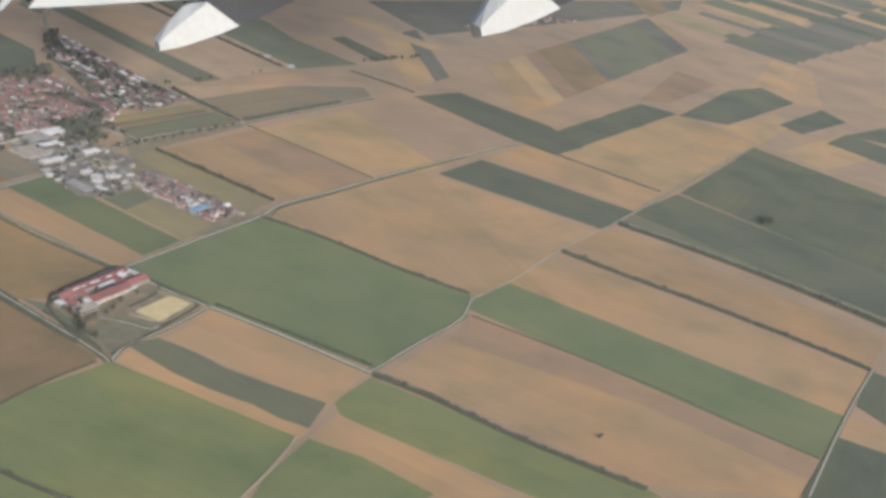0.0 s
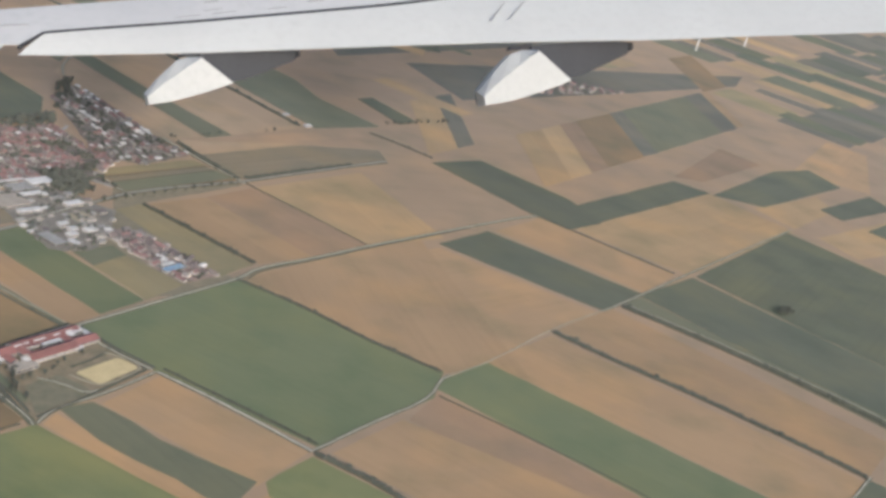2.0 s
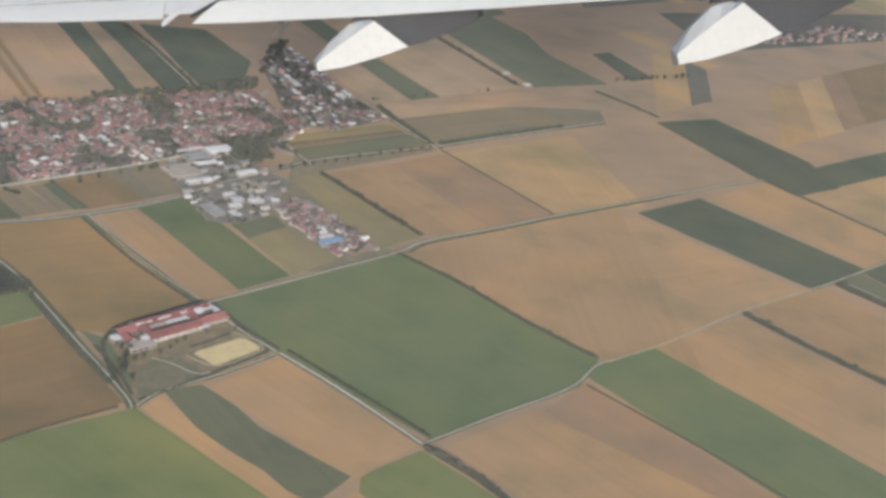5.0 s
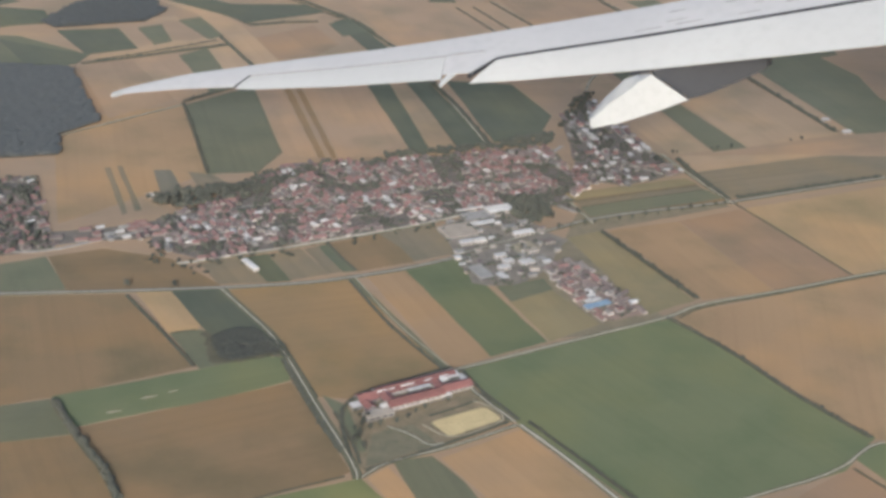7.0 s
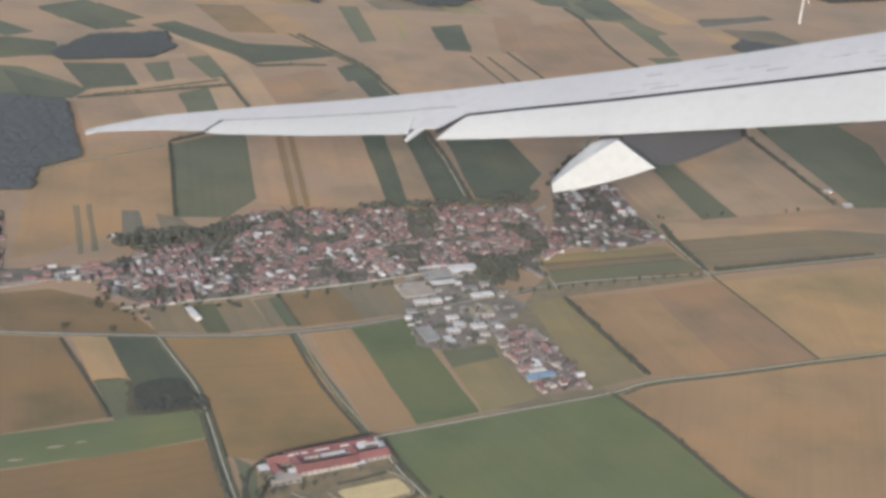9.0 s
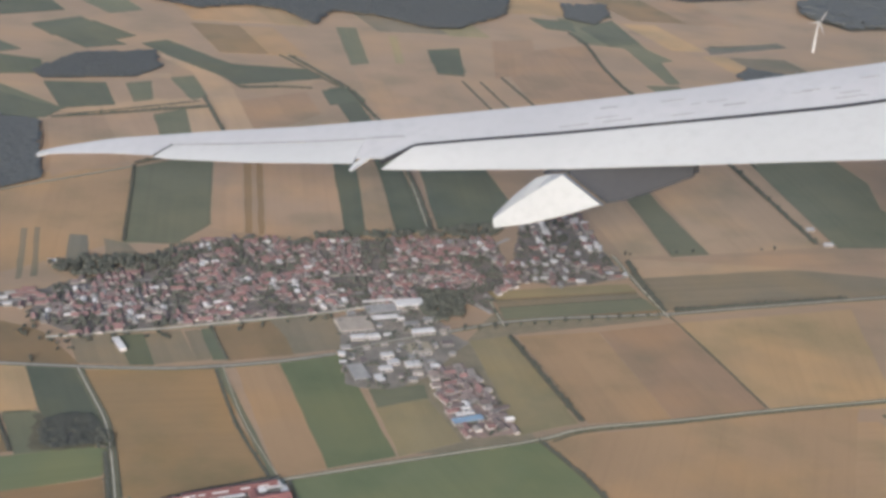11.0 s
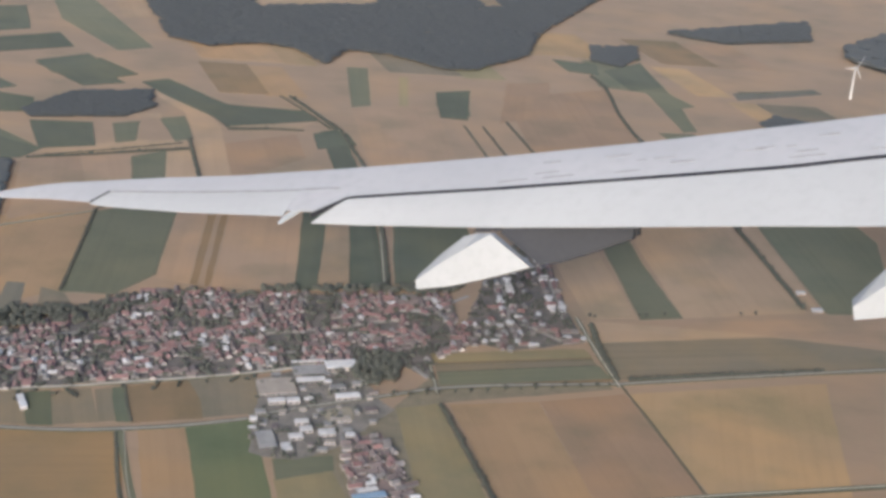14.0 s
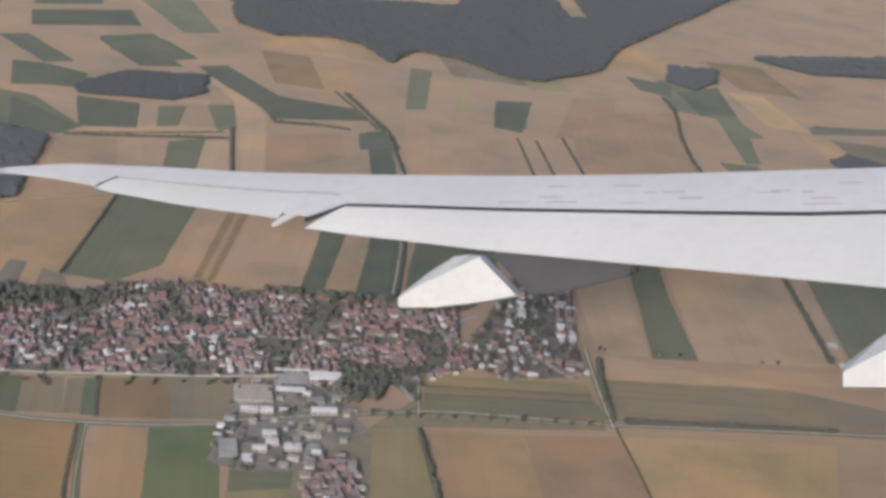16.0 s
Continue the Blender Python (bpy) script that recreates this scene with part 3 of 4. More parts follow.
field("maize", (-334, 1010), (-287, 991), (-263, 987), (-269, 964), (-301, 958))
field("pale", (-278, 1065), (-219, 1089), (-215, 1081), (-273, 1057))
field("pale", (-255, 985), (-181, 1044), (-173, 1026), (-250, 976))
field("pale", (-162, 1084), (-106, 1117), (-116, 1096), (-151, 1070))
field("pale", (-252, 1143), (-247, 1150), (-200, 1119), (-168, 1078), (-120, 970), (-133, 962), (-170, 1041), (-203, 1101))
field("alfalfa", (200, 1100), (262, 1108), (300, 1025), (302, 978), (330, 921), (266, 902))
field("maize", (38, 1372), (57, 1341), (83, 1340), (77, 1371))
field("alfalfa", (74, 1361), (88, 1306), (132, 1304), (107, 1353))
field("alfalfa", (124, 1312), (148, 1262), (169, 1280), (145, 1309))
field("fallow", (200, 1334), (204, 1316), (274, 1366), (267, 1376))
field("clay", (13, 1280), (26, 1171), (60, 1212), (45, 1297))
field("clay", (-277, 951), (-237, 869), (-211, 877), (-251, 964))
field("plots", (-211.5, 781.5), (-208.4, 782.2), (-186.4, 719.2), (-188.8, 716.5))
field("plots", (-205.0, 784.6), (-201.8, 785.2), (-179.8, 724.2), (-182.4, 722.2))
field("fallow", (-182.1, 780.4), (-173.5, 782.1), (-156.3, 738.6), (-167.5, 735.0))
field("plots", (-161.5, 780.2), (-147.7, 776.9), (-134.6, 762.7), (-147.9, 744.1))
field("olive", (59.7, 774.8), (135.9, 806.9), (140.0, 799.9), (63.4, 766.6))
field("brown", (63.3, 767.2), (139.9, 800.6), (141.7, 797.7), (64.2, 764.2))
field("plots", (64.3, 763.5), (141.8, 797.1), (144.8, 791.3), (66.9, 756.5))
field("alfalfa", (67.3, 756.0), (145.8, 790.3), (152.7, 779.3), (71.9, 743.4))
field("brown", (72.0, 742.8), (152.7, 778.7), (153.8, 776.5), (72.8, 740.0))

# ---- ways ----
way("road", (-268, 612), (-229, 618), (-171, 627), (-124, 635), (-83, 644), (-58, 654), (-32, 666), (-8, 681))
way("road", (-8, 683), (16, 702), (45, 721), (76, 744), (157, 774))
way("road", (157, 774), (209, 799), (297, 840))
way("lane", (-10, 563), (9, 574), (56, 601), (101, 626), (115, 640), (159, 658), (206, 681), (252, 701), (304, 724), (360, 748), (378, 753))
way("path", (-10, 565), (-35, 550), (-51, 540))
way("worn_lane", (-124, 634), (-108, 610), (-95, 591), (-84, 566), (-69, 528), (-56, 498), (-49, 479), (-49, 474))
way("path", (-47, 476), (-38, 487), (-10, 501), (18, 520))
way("lane", (17, 522), (0, 545), (-8, 563))
way("gravel", (19, 520), (42, 489), (67, 449))
way("path", (67, 449), (109, 473), (151, 494), (168, 514), (176, 518))
way("faint", (176, 518), (209, 533), (277, 575), (330, 600))
way("path", (330, 600), (343, 606), (382, 627), (462, 671), (637, 764))
way("faint", (5, 403), (-17, 383), (-33, 371), (-60, 348))
way("path", (378, 409), (308, 368), (221, 312))
way("faint", (-58, 653), (-36, 605), (-9, 564))
way("path", (357, 612), (393, 563), (423, 515), (452, 460), (481, 362))
way("path", (-140, 663), (-90, 687), (-45, 710), (-12, 730))
way("path", (-145, 1173), (-84, 1110), (-49, 1041), (-19, 967), (-1, 907), (19, 837))
way("path", (90, 962), (97, 994), (136, 1055), (175, 1100))
way("path", (59, 770), (72, 734))
way("lane", (127, 845), (145, 801), (159, 771))
way("path", (-250, 827), (-183, 893))
way("street", (-163, 709), (-133, 731), (-89, 749), (-39, 762), (10, 790), (42, 815), (64, 852))
way("village_road", (-150, 660), (-138, 664), (-119, 674), (-92, 686), (-68, 700), (-45, 711), (-17, 727), (-4, 736))
way("street", (-163, 694), (-124, 700), (-81, 720), (-36, 742), (0, 756))
way("street", (-39, 762), (-16, 726))
way("street", (10, 790), (37, 773), (64, 748))
way("street", (74, 815), (95, 830), (126, 811))
way("row_street", (71, 908), (92, 829))
way("row_street", (91, 935), (120, 840))
way("street", (31, 702), (41, 669), (65, 622))
way("street", (-259, 666), (-224, 663), (-193, 684), (-161, 705))

# ---- hedges ----
hedge(2.6, 1.0, (98, 625), (119, 600), (131, 582), (146, 556), (172, 522))
hedge(2.0, 1.0, (23, 523), (44, 494), (67, 462), (72, 455))
hedge(3.8, 1.0, (68, 447), (85, 425), (104, 387), (141, 335))
hedge(4.0, 1.0, (275, 570), (295, 537), (326, 494), (353, 450), (375, 409))
hedge(4.0, 1.2, (352, 608), (387, 559), (416, 511), (444, 456), (471, 358))
hedge(3.0, 1.2, (76, 724), (97, 684), (117, 647))
hedge(2.5, 1.0, (-183, 897), (-170, 851), (-151, 781))
hedge(3.4, 1.0, (-183, 900), (-144, 943), (-109, 970), (-73, 968), (-26, 980))
hedge(3.0, 1.0, (-178, 1044), (-133, 951))
hedge(3.0, 1.0, (-265, 966), (-237, 982), (-205, 1003), (-169, 1025))
hedge(4.0, 1.1, (136, 839), (144, 811), (157, 778))
hedge(3.5, 1.0, (162, 781), (209, 802), (262, 826))
hedge(4.0, 1.2, (-181, 524), (-171, 506), (-161, 490), (-149, 473), (-140, 454))
hedge(2.8, 0.8, (-87, 567), (-79, 546), (-68, 519), (-56, 493))
hedge(3.0, 1.0, (133, 1174), (157, 1133), (176, 1100))
hedge(3.5, 1.0, (182, 1095), (204, 1036), (232, 960), (253, 902))
hedge(3.0, 1.0, (-143, 1170), (-83, 1105), (-44, 1032))
hedge(3.2, 1.0, (-20, 966), (-2, 917), (20, 842))
hedge(3.0, 1.0, (77, 1334), (94, 1303), (111, 1235), (128, 1186), (151, 1139), (174, 1103))
hedge(2.0, 1.0, (-172, 1091), (-158, 1074), (-132, 1087))
hedge(2.5, 1.0, (-159, 1078), (-132, 1088), (-108, 1094))
hedge(2.5, 1.0, (213, 1116), (214, 1071), (224, 1031))
hedge(2.2, 1.0, (314, 903), (333, 878), (346, 857))
hedge(2.0, 1.0, (203, 1339), (235, 1351))
hedge(1.7, 1.0, (-61, 650), (-39, 603), (-13, 563))
hedge(2.0, 1.0, (-151, 1169), (-124, 1142), (-91, 1106))
hedge(2.0, 1.0, (-256, 975), (-224, 998), (-179, 1034))
hedge(2.0, 1.0, (30, 1176), (68, 1099), (96, 1032))
hedge(1.8, 1.0, (15, 1157), (49, 1086), (74, 1036))
hedge(2.0, 1.0, (-10, 567), (-35, 551), (-52, 539), (-58, 527), (-57, 511), (-52, 489))
hedge(1.8, 1.0, (1, 1154), (28, 1096), (48, 1053))
hedge(2.0, 1.0, (-169, 623), (-148, 592), (-126, 557))
hedge(2.0, 1.0, (381, 751), (408, 707), (437, 663))
hedge(1.1, 0.7, (-119, 629), (-106, 610), (-93, 591), (-82, 567), (-74, 547), (-69, 535))
hedge(1.0, 0.6, (104, 625), (117, 638), (160, 656), (207, 679), (253, 699), (304, 722))
hedge(1.6, 0.9, (-61, 524), (-53, 505), (-48, 485))
hedge(1.2, 0.8, (158, 497), (171, 479), (188, 455), (218, 408), (234, 375), (256, 338))
hedge(2.2, 1.0, (-118, 402), (-111, 392), (-102, 381), (-92, 366))
hedge(1.0, 0.6, (-54, 476), (-82, 462), (-104, 448))
hedge(1.0, 0.7, (-141, 587), (-130, 591))
hedge(1.8, 0.9, (-5, 564), (3, 547), (19, 524))
hedge(1.1, 0.8, (159, 774), (182, 731), (206, 683))
hedge(0.9, 0.7, (64, 764), (103, 781), (142, 797))
hedge(0.9, 0.7, (67, 756), (106, 774), (145, 791))
hedge(1.6, 1.0, (-74, 691), (-66, 675), (-58, 661))

# ---- village ground ----
VILLAGE = [(-169, 713), (-143, 736), (-124, 779), (-102, 802), (-46, 813), (21, 838), (54, 848), (63, 820), (76, 790), (63, 763), (67, 748), (44, 759), (22, 754), (-17, 728), (-45, 712), (-90, 690), (-138, 665), (-168, 680)]
EAST = [(67, 901), (90, 943), (120, 853), (136, 816), (99, 793), (80, 794), (61, 776), (70, 821)]
WEST = [(-300, 743), (-248, 762), (-215, 671), (-240, 660), (-270, 645)]
LINK = [(-221, 690), (-195, 699), (-168, 712), (-161, 691), (-200, 680), (-216, 674)]
INDUSTRY = [(-16, 719), (10, 745), (26, 747), (46, 719), (55, 711), (39, 668), (24, 652), (2, 652), (-5, 680)]
ESTATE = [(39, 677), (54, 689), (71, 664), (88, 628), (66, 617), (54, 634), (45, 660)]
for place, mat, top, label in ((VILLAGE, GARDEN, 0.20, "gardens and yards between the village houses"), (EAST, GARDEN, 0.202, "gardens of the newer housing rows"),
                               (WEST, GARDEN, 0.204, "gardens of the neighbouring village"), (LINK, GARDEN, 0.206, "roadside gardens between the villages"),
                               (INDUSTRY, YARD, 0.21, "grey paved yards of the industrial area"), (ESTATE, ESTATE_SOIL, 0.208, "paved ground of the housing estate")):
    tagged(slab("village_ground", place, mat, top, -0.3, 1.0, 8.0), label, "village ground", "", "structure")
tagged(slab("rough_grass", [(37, 597), (20, 650), (30, 670), (55, 713), (64, 747), (80, 757), (150, 775), (156, 768), (76, 726), (92, 634), (97, 624), (64, 606)], ROUGH, 0.022, -0.3, 0.5, 8.0), "rough trampled grass round the yards", "grass", "", "structure")

# ---- houses ----
KINDS = []
for i, (length, width, wall, rise, tiles, words) in enumerate((
        (4.6, 3.8, 1.2, 1.3, RED_TILE, "white house with a red tiled gable roof"), (6.8, 3.0, 1.1, 1.1, TERRACOTTA, "long white farmhouse with a terracotta roof"),
        (4.2, 3.6, 1.6, 1.2, TERRACOTTA, "two-storey white house with a terracotta roof"), (5.2, 4.0, 1.1, 1.4, OLD_TILE, "white house with a weathered brown roof"),
        (7.8, 2.8, 1.0, 1.0, OLD_TILE, "long low farmhouse with an old brown roof"), (4.4, 3.8, 1.4, 1.0, SLATE, "white house with a grey roof"),
        (5.8, 3.4, 1.2, 0.7, GREY_SHEET, "long shed with a grey sheet roof"), (4.8, 3.0, 1.6, 0.4, PALE_SHEET, "white building with a low pale roof"))):
    KINDS.append(gabled("house", length, width, wall, rise, tiles, words, "house", "village houses"))
    KINDS[i].matrix_basis = pose(-168 + 3 * i, 700 - 6 * (i % 2) - 1.5 * i, 0.2, 0, 0, 25) @ Matrix.Diagonal((0.9, 0.85, 0.85, 1))


def scatter(outline, count, seed, gap, turn):
    """Places for houses along the grain of the village, none closer than gap to another."""
    rng = random.Random(seed)
    xs, ys = [p[0] for p in outline], [p[1] for p in outline]
    spots, tries = [], 0
    while len(spots) < count and tries < count * 60:
        tries += 1
        x, y = rng.uniform(min(xs), max(xs)), rng.uniform(min(ys), max(ys))
        if inside(x, y, outline) and noise.noise((x * 0.045, y * 0.045, 1.0)) < 0.22 and all((x - p[0]) ** 2 + (y - p[1]) ** 2 > gap * gap for p in spots):
            a = turn + 25 * noise.noise((x * 0.02, y * 0.02, 3.0)) + (90 if rng.random() < 0.35 else 0)
            spots.append((x, y, a + rng.uniform(-4, 4)))
    return spots


def settle(spots, seed, choices):
    rng = random.Random(seed)
    for x, y, a in spots:
        copy_thing(KINDS[rng.choice(choices)], pose(x, y, 0.2, 0, 0, a))


def joined_houses(spots, seed, choices, label):
    """Houses too far off to be told apart, as one object."""
    rng = random.Random(seed)
    bm = bmesh.new()
    mats = [PLASTER, RED_TILE, TERRACOTTA, OLD_TILE, SLATE, GREY_SHEET, PALE_SHEET]
    for x, y, a in spots:
        for piece in KINDS[rng.choice(choices)].children:
            me = piece.data.copy()
            me.transform(pose(x, y, 0.2, 0, 0, a) @ Matrix.Diagonal((0.9, 0.85, 0.85, 1)))
            slot = mats.index(me.materials[0])
            n = len(bm.faces)
            bm.from_mesh(me)
            bm.faces.ensure_lookup_table()
            for f in bm.faces[n:]:
                f.material_index = slot
            bpy.data.meshes.remove(me)
    ob = part("distant_houses", bm, mats[0])
    for m in mats[1:]:
        ob.data.materials.append(m)
    return tagged(ob, label, "houses", "", "stuff")


OLD, NEW = (0, 1, 1, 1, 1, 2, 2, 3, 3, 4, 4, 4, 5, 6, 1, 0, 7), (2, 3, 5, 5, 6, 7, 7, 7, 1)
CENTRE = scatter(VILLAGE, 600, 1, 3.2, -62)
CENTRE.sort(key=lambda p: p[1] - 0.37 * p[0])
NEWER = []
row_rng = random.Random(12)
for (ax, ay), (bx, by) in (((71, 908), (91, 832)), ((90, 937), (118, 843))):
    d = math.dist((ax, ay), (bx, by))
    ux, uy = (bx - ax) / d, (by - ay) / d
    for side in (-1, 1):
        for i in range(int(d / 4.5)):
            f, off = 4.5 * i + 2 + row_rng.uniform(-0.5, 0.5), side * row_rng.uniform(2.9, 3.5)
            if row_rng.random() < 0.88:
                NEWER.append((ax + ux * f - uy * off, ay + uy * f + ux * off, math.degrees(math.atan2(uy, ux)) + row_rng.choice((0, 0, 90)) + row_rng.uniform(-4, 4)))
NEWER += [p for p in scatter([(92, 829), (120, 842), (136, 816), (99, 793), (80, 794), (61, 776), (68, 815)], 34, 2, 4.4, 20) + scatter(EAST, 60, 14, 4.3, -75) if all(math.dist(p[:2], q[:2]) > 4.0 for q in NEWER)]
WESTERN = scatter(WEST, 100, 3, 4.8, 60)
ROADSIDE = scatter(LINK, 18, 4, 5.0, 25)
ROWS_OF_ESTATE = [p for p in scatter(ESTATE, 56, 5, 4.2, 31) if abs((p[0] - 63) * -0.515 + (p[1] - 634) * 0.857) > 6.0 or abs((p[0] - 63) * 0.857 + (p[1] - 634) * 0.515) > 12]
settle(CENTRE[:190], 1, OLD)
settle(NEWER[:50], 2, NEW)
settle(ROWS_OF_ESTATE, 5, (1, 3, 3, 4, 5, 5, 2, 7))
joined_houses(CENTRE[190:], 6, OLD, "dense red and brown roofs along the village's far side")
joined_houses(NEWER[50:], 7, NEW, "small white houses in straight rows")
joined_houses(WESTERN + ROADSIDE, 8, OLD, "houses of the neighbouring village with brown roofs")
joined_houses(scatter([(520, 1056), (599, 1083), (719, 1123), (639, 1139)], 60, 9, 7.0, 20), 9, OLD, "distant village of white houses")
SPOTS = [p[:2] for p in CENTRE + NEWER + WESTERN + ROADSIDE + ROWS_OF_ESTATE]

# ---- school with its sports ground ----
SCHOOL = [(-56, 531), (-50, 539), (-11, 564), (1, 548), (15, 522), (-10, 504), (-46, 479), (-50, 486)]
tagged(slab("school_ground", SCHOOL, SCHOOL_SOIL, 0.16, -0.3, 0.5, 6.0), "paved and worn grassy grounds of the school", "school ground", "", "structure")
tagged(slab("school_lawn", [(-44, 508), (-27, 517), (-16, 502), (-46, 483)], SCHOOL_LAWN, 0.19, -0.2, 0.4, 5.0), "dull dry school lawn beside the buildings", "lawn", "", "structure")
tagged(slab("sports_pitch", [(-19, 518.2), (-18, 520), (2.5, 532.4), (5, 532.6), (10.6, 525.2), (10.2, 523.2), (-10, 509.2), (-12.2, 509.4)], SAND, 0.26, -0.2, 0.15, 4.0), "yellow sandy sports pitch", "sports pitch", "", "structure")


def beside_school(u, v, turn=0):
    """A place u along the school's long side and v towards its grounds."""
    return pose(-33 + 0.87 * u + 0.494 * v, 549 + 0.494 * u - 0.87 * v, 0.16, 0, 0, 29.6 + turn)


for u, v, length, width, wall, rise, turn, words in (
        (5, 4.0, 40, 6.4, 2.2, 1.5, 0, "long white school wing with a red tiled roof"), (-1, 15, 28, 6.4, 2.2, 1.6, 0, "front school wing with a red roof and white walls"),
        (20.5, 13.5, 15, 6.2, 2.0, 1.4, 0, "short school wing with a red roof"), (-20, 5.5, 9, 6.6, 2.0, 1.7, 0, "red-roofed block at the school's corner"),
        (-12, 10, 7, 5, 2.2, 1.3, 90, "cross wing of the school with a red roof"), (14, 9.5, 6, 4.4, 2.2, 1.2, 90, "cross wing between the school's long roofs"),
        (-22, 12, 5.5, 4.4, 1.8, 1.2, 90, "small red-roofed school house")):
    school = gabled("school_building", length, width, wall, rise, SCHOOL_TILE, words, "school building", "school buildings", windows=max(3, int(length / 2.4)), chimney=False)
    school.matrix_basis = beside_school(u, v, turn)
    if length == 40:
        for at, span in ((-19, 8), (-12.5, 3), (-4.5, 7), (6, 4), (14, 4.5)):
            bm = bmesh.new()
            bmesh.ops.create_cube(bm, size=1.0, matrix=Matrix.Translation((at, -1.4, 2.95)) @ Matrix.Rotation(math.radians(12), 4, "X") @ Matrix.Diagonal((span, 1.0, 0.5, 1)))
            bmesh.ops.bevel(bm, geom=bm.edges[:], offset=0.05, segments=1, affect="EDGES")
            part("roof_light", bm, PALE_SHEET, school, "white raised roof light")
for u, v, length, width, height, words in ((-21, 19, 13, 5.5, 2.0, "low school hall with a pale beige roof"), (23, 5, 7, 5, 2.6, "white flat-roofed annexe of the school"),
                                           (4, 9.6, 11, 1.8, 2.9, "white glazed link over the school's courtyard"), (-27, 9, 4, 4, 1.8, "small white annexe of the school"),
                                           (13, 18, 5, 2.2, 1.6, "white porch before the school"), (-16, 15.5, 4, 3, 2.2, "white stair block of the school"),
                                           (17.5, 8.0, 3, 3, 3.0, "white tower block of the school"), (27, 8.5, 3, 6, 1.8, "low white changing rooms")):
    annexe = hall("school_hall", length, width, height, PALE_SHEET if "white" in words else BEIGE_SHEET, words, "school hall", "school buildings", 4)
    annexe.matrix_basis = beside_school(u, v)
way("path", (-38, 514), (-28, 509), (-20, 500), (-14, 503))
way("faint", (-23, 517), (-11, 505.5), (8, 519), (13.5, 525), (7, 534), (-1, 538))
hedge(1.6, 1.0, (-46, 481), (-28, 492), (-10, 505), (6, 516), (14, 522))
hedge(1.4, 1.0, (14, 523), (9, 533), (3, 545))
hedge(1.4, 1.0, (-20, 524), (-6, 533), (1, 539))

for k, (x, y, length) in enumerate(((-141.5, 529.4, 7.4), (-154, 516.6, 6.6), (-132, 535, 4.6))):
    outline = [(x + length * f, y + length * (0.42 * f + g)) for f, g in ((-0.5, 0), (-0.2, 0.10), (0.25, 0.07), (0.5, 0), (0.2, -0.09), (-0.25, -0.06))]
    tagged(slab("bare_patch", outline, DIRT, 0.30 + 0.004 * k, -0.2, 0.3, 1.5), "pale bare patch in the meadow", "bare soil", "", "structure")

# ---- industrial area ----
for x, y, length, width, height, turn, mat, words in (
        (19.3, 744.6, 15.5, 8, 3.2, 26, PALE_SHEET, "large white flat-roofed warehouse"), (2.7, 742.5, 17, 1.8, 3.0, 26, PALE_SHEET, "long narrow white hall along the yard"),
        (5.7, 734.4, 16, 9, 2.2, 26, GREY_SHEET, "grey-roofed production hall with plain walls"), (9.6, 724.3, 14, 4, 3.0, 26, PALE_SHEET, "long white hall with a bright roof"),
        (-4.7, 713.4, 18, 15, 2.2, 26, BEIGE_SHEET, "wide low storage hall with a dusty roof"), (0, 699.5, 8, 3.6, 2.6, 26, PALE_SHEET, "white workshop building with plain walls"),
        (7.4, 702.5, 6, 4, 2.6, 26, PALE_SHEET, "small white workshop beside the road"), (31.3, 714.8, 12, 4.4, 2.8, 26, PALE_SHEET, "white office building in the yard"),
        (24, 722, 8, 4, 2.4, 24, GREY_SHEET, "grey workshop building with plain walls"), (33, 729, 6.5, 4, 2.6, 24, GREY_SHEET, "grey block beside the yard"),
        (17.4, 684, 6.3, 3.6, 3.0, 28, PALE_SHEET, "white hall with a stepped roof"), (21.4, 678.3, 5.5, 4, 2.6, 28, PALE_SHEET, "white hall beside the car park"),
        (18.8, 670.6, 6.4, 4, 2.6, 28, PALE_SHEET, "white hall with a small forecourt"), (31.3, 679, 7.5, 5, 2.2, 28, PALE_SHEET, "pale hall at the crossing of the yards"),
        (6.5, 664, 8, 15, 2.0, 28, GREY_SHEET, "long grey shed at the field's edge"), (17.5, 660.5, 4.4, 6.5, 2.2, 28, PALE_SHEET, "small white hall at the field's edge"),
        (34, 693, 9, 4, 2.2, 28, BEIGE_SHEET, "low hall with a dusty roof"), (45, 706, 6, 4, 2.2, 28, OLD_TILE, "brown-roofed workshop at the roadside"),
        (63.8, 632.5, 15, 4.2, 2.4, 31, BLUE_SHEET, "long hall with a bright blue roof"), (62, 636.8, 9, 2.6, 2.8, 31, PALE_SHEET, "white hall beside the blue roof"),
        (-112.5, 660.5, 13, 3.2, 2.0, -54, PALE_SHEET, "long white farm shed with plain walls"), (260, 902, 6, 3.4, 2.0, 20, PALE_SHEET, "small white farm building by the fields"),
        (251, 924, 5, 3, 2.0, 20, PALE_SHEET, "small white farm shed with plain walls"), (-178, 742, 4, 3, 2.2, 20, PALE_SHEET, "white house at the wood's edge")):
    works = hall("industrial_hall", length, width, height * 0.68, mat, words, "hall", "halls and sheds", max(2, int(length / 2.5)))
    works.matrix_basis = pose(x, y, 0.15, 0, 0, turn)
works_rng = random.Random(41)
WORKS = [(19, 745), (3, 742), (6, 734), (10, 724), (-5, 717), (-5, 709), (-10, 712), (1, 715), (0, 700), (7, 702), (31, 715), (24, 722), (33, 729), (17, 684), (21, 678), (19, 671), (31, 679), (5, 668), (8, 660), (17, 660), (34, 693), (45, 706)]
for x, y, a in scatter(INDUSTRY, 60, 42, 5.0, 26):
    if min(math.dist((x, y), w) for w in WORKS) < 6.5 or abs(y - (697 + 0.42 * x)) < 3.5:
        continue
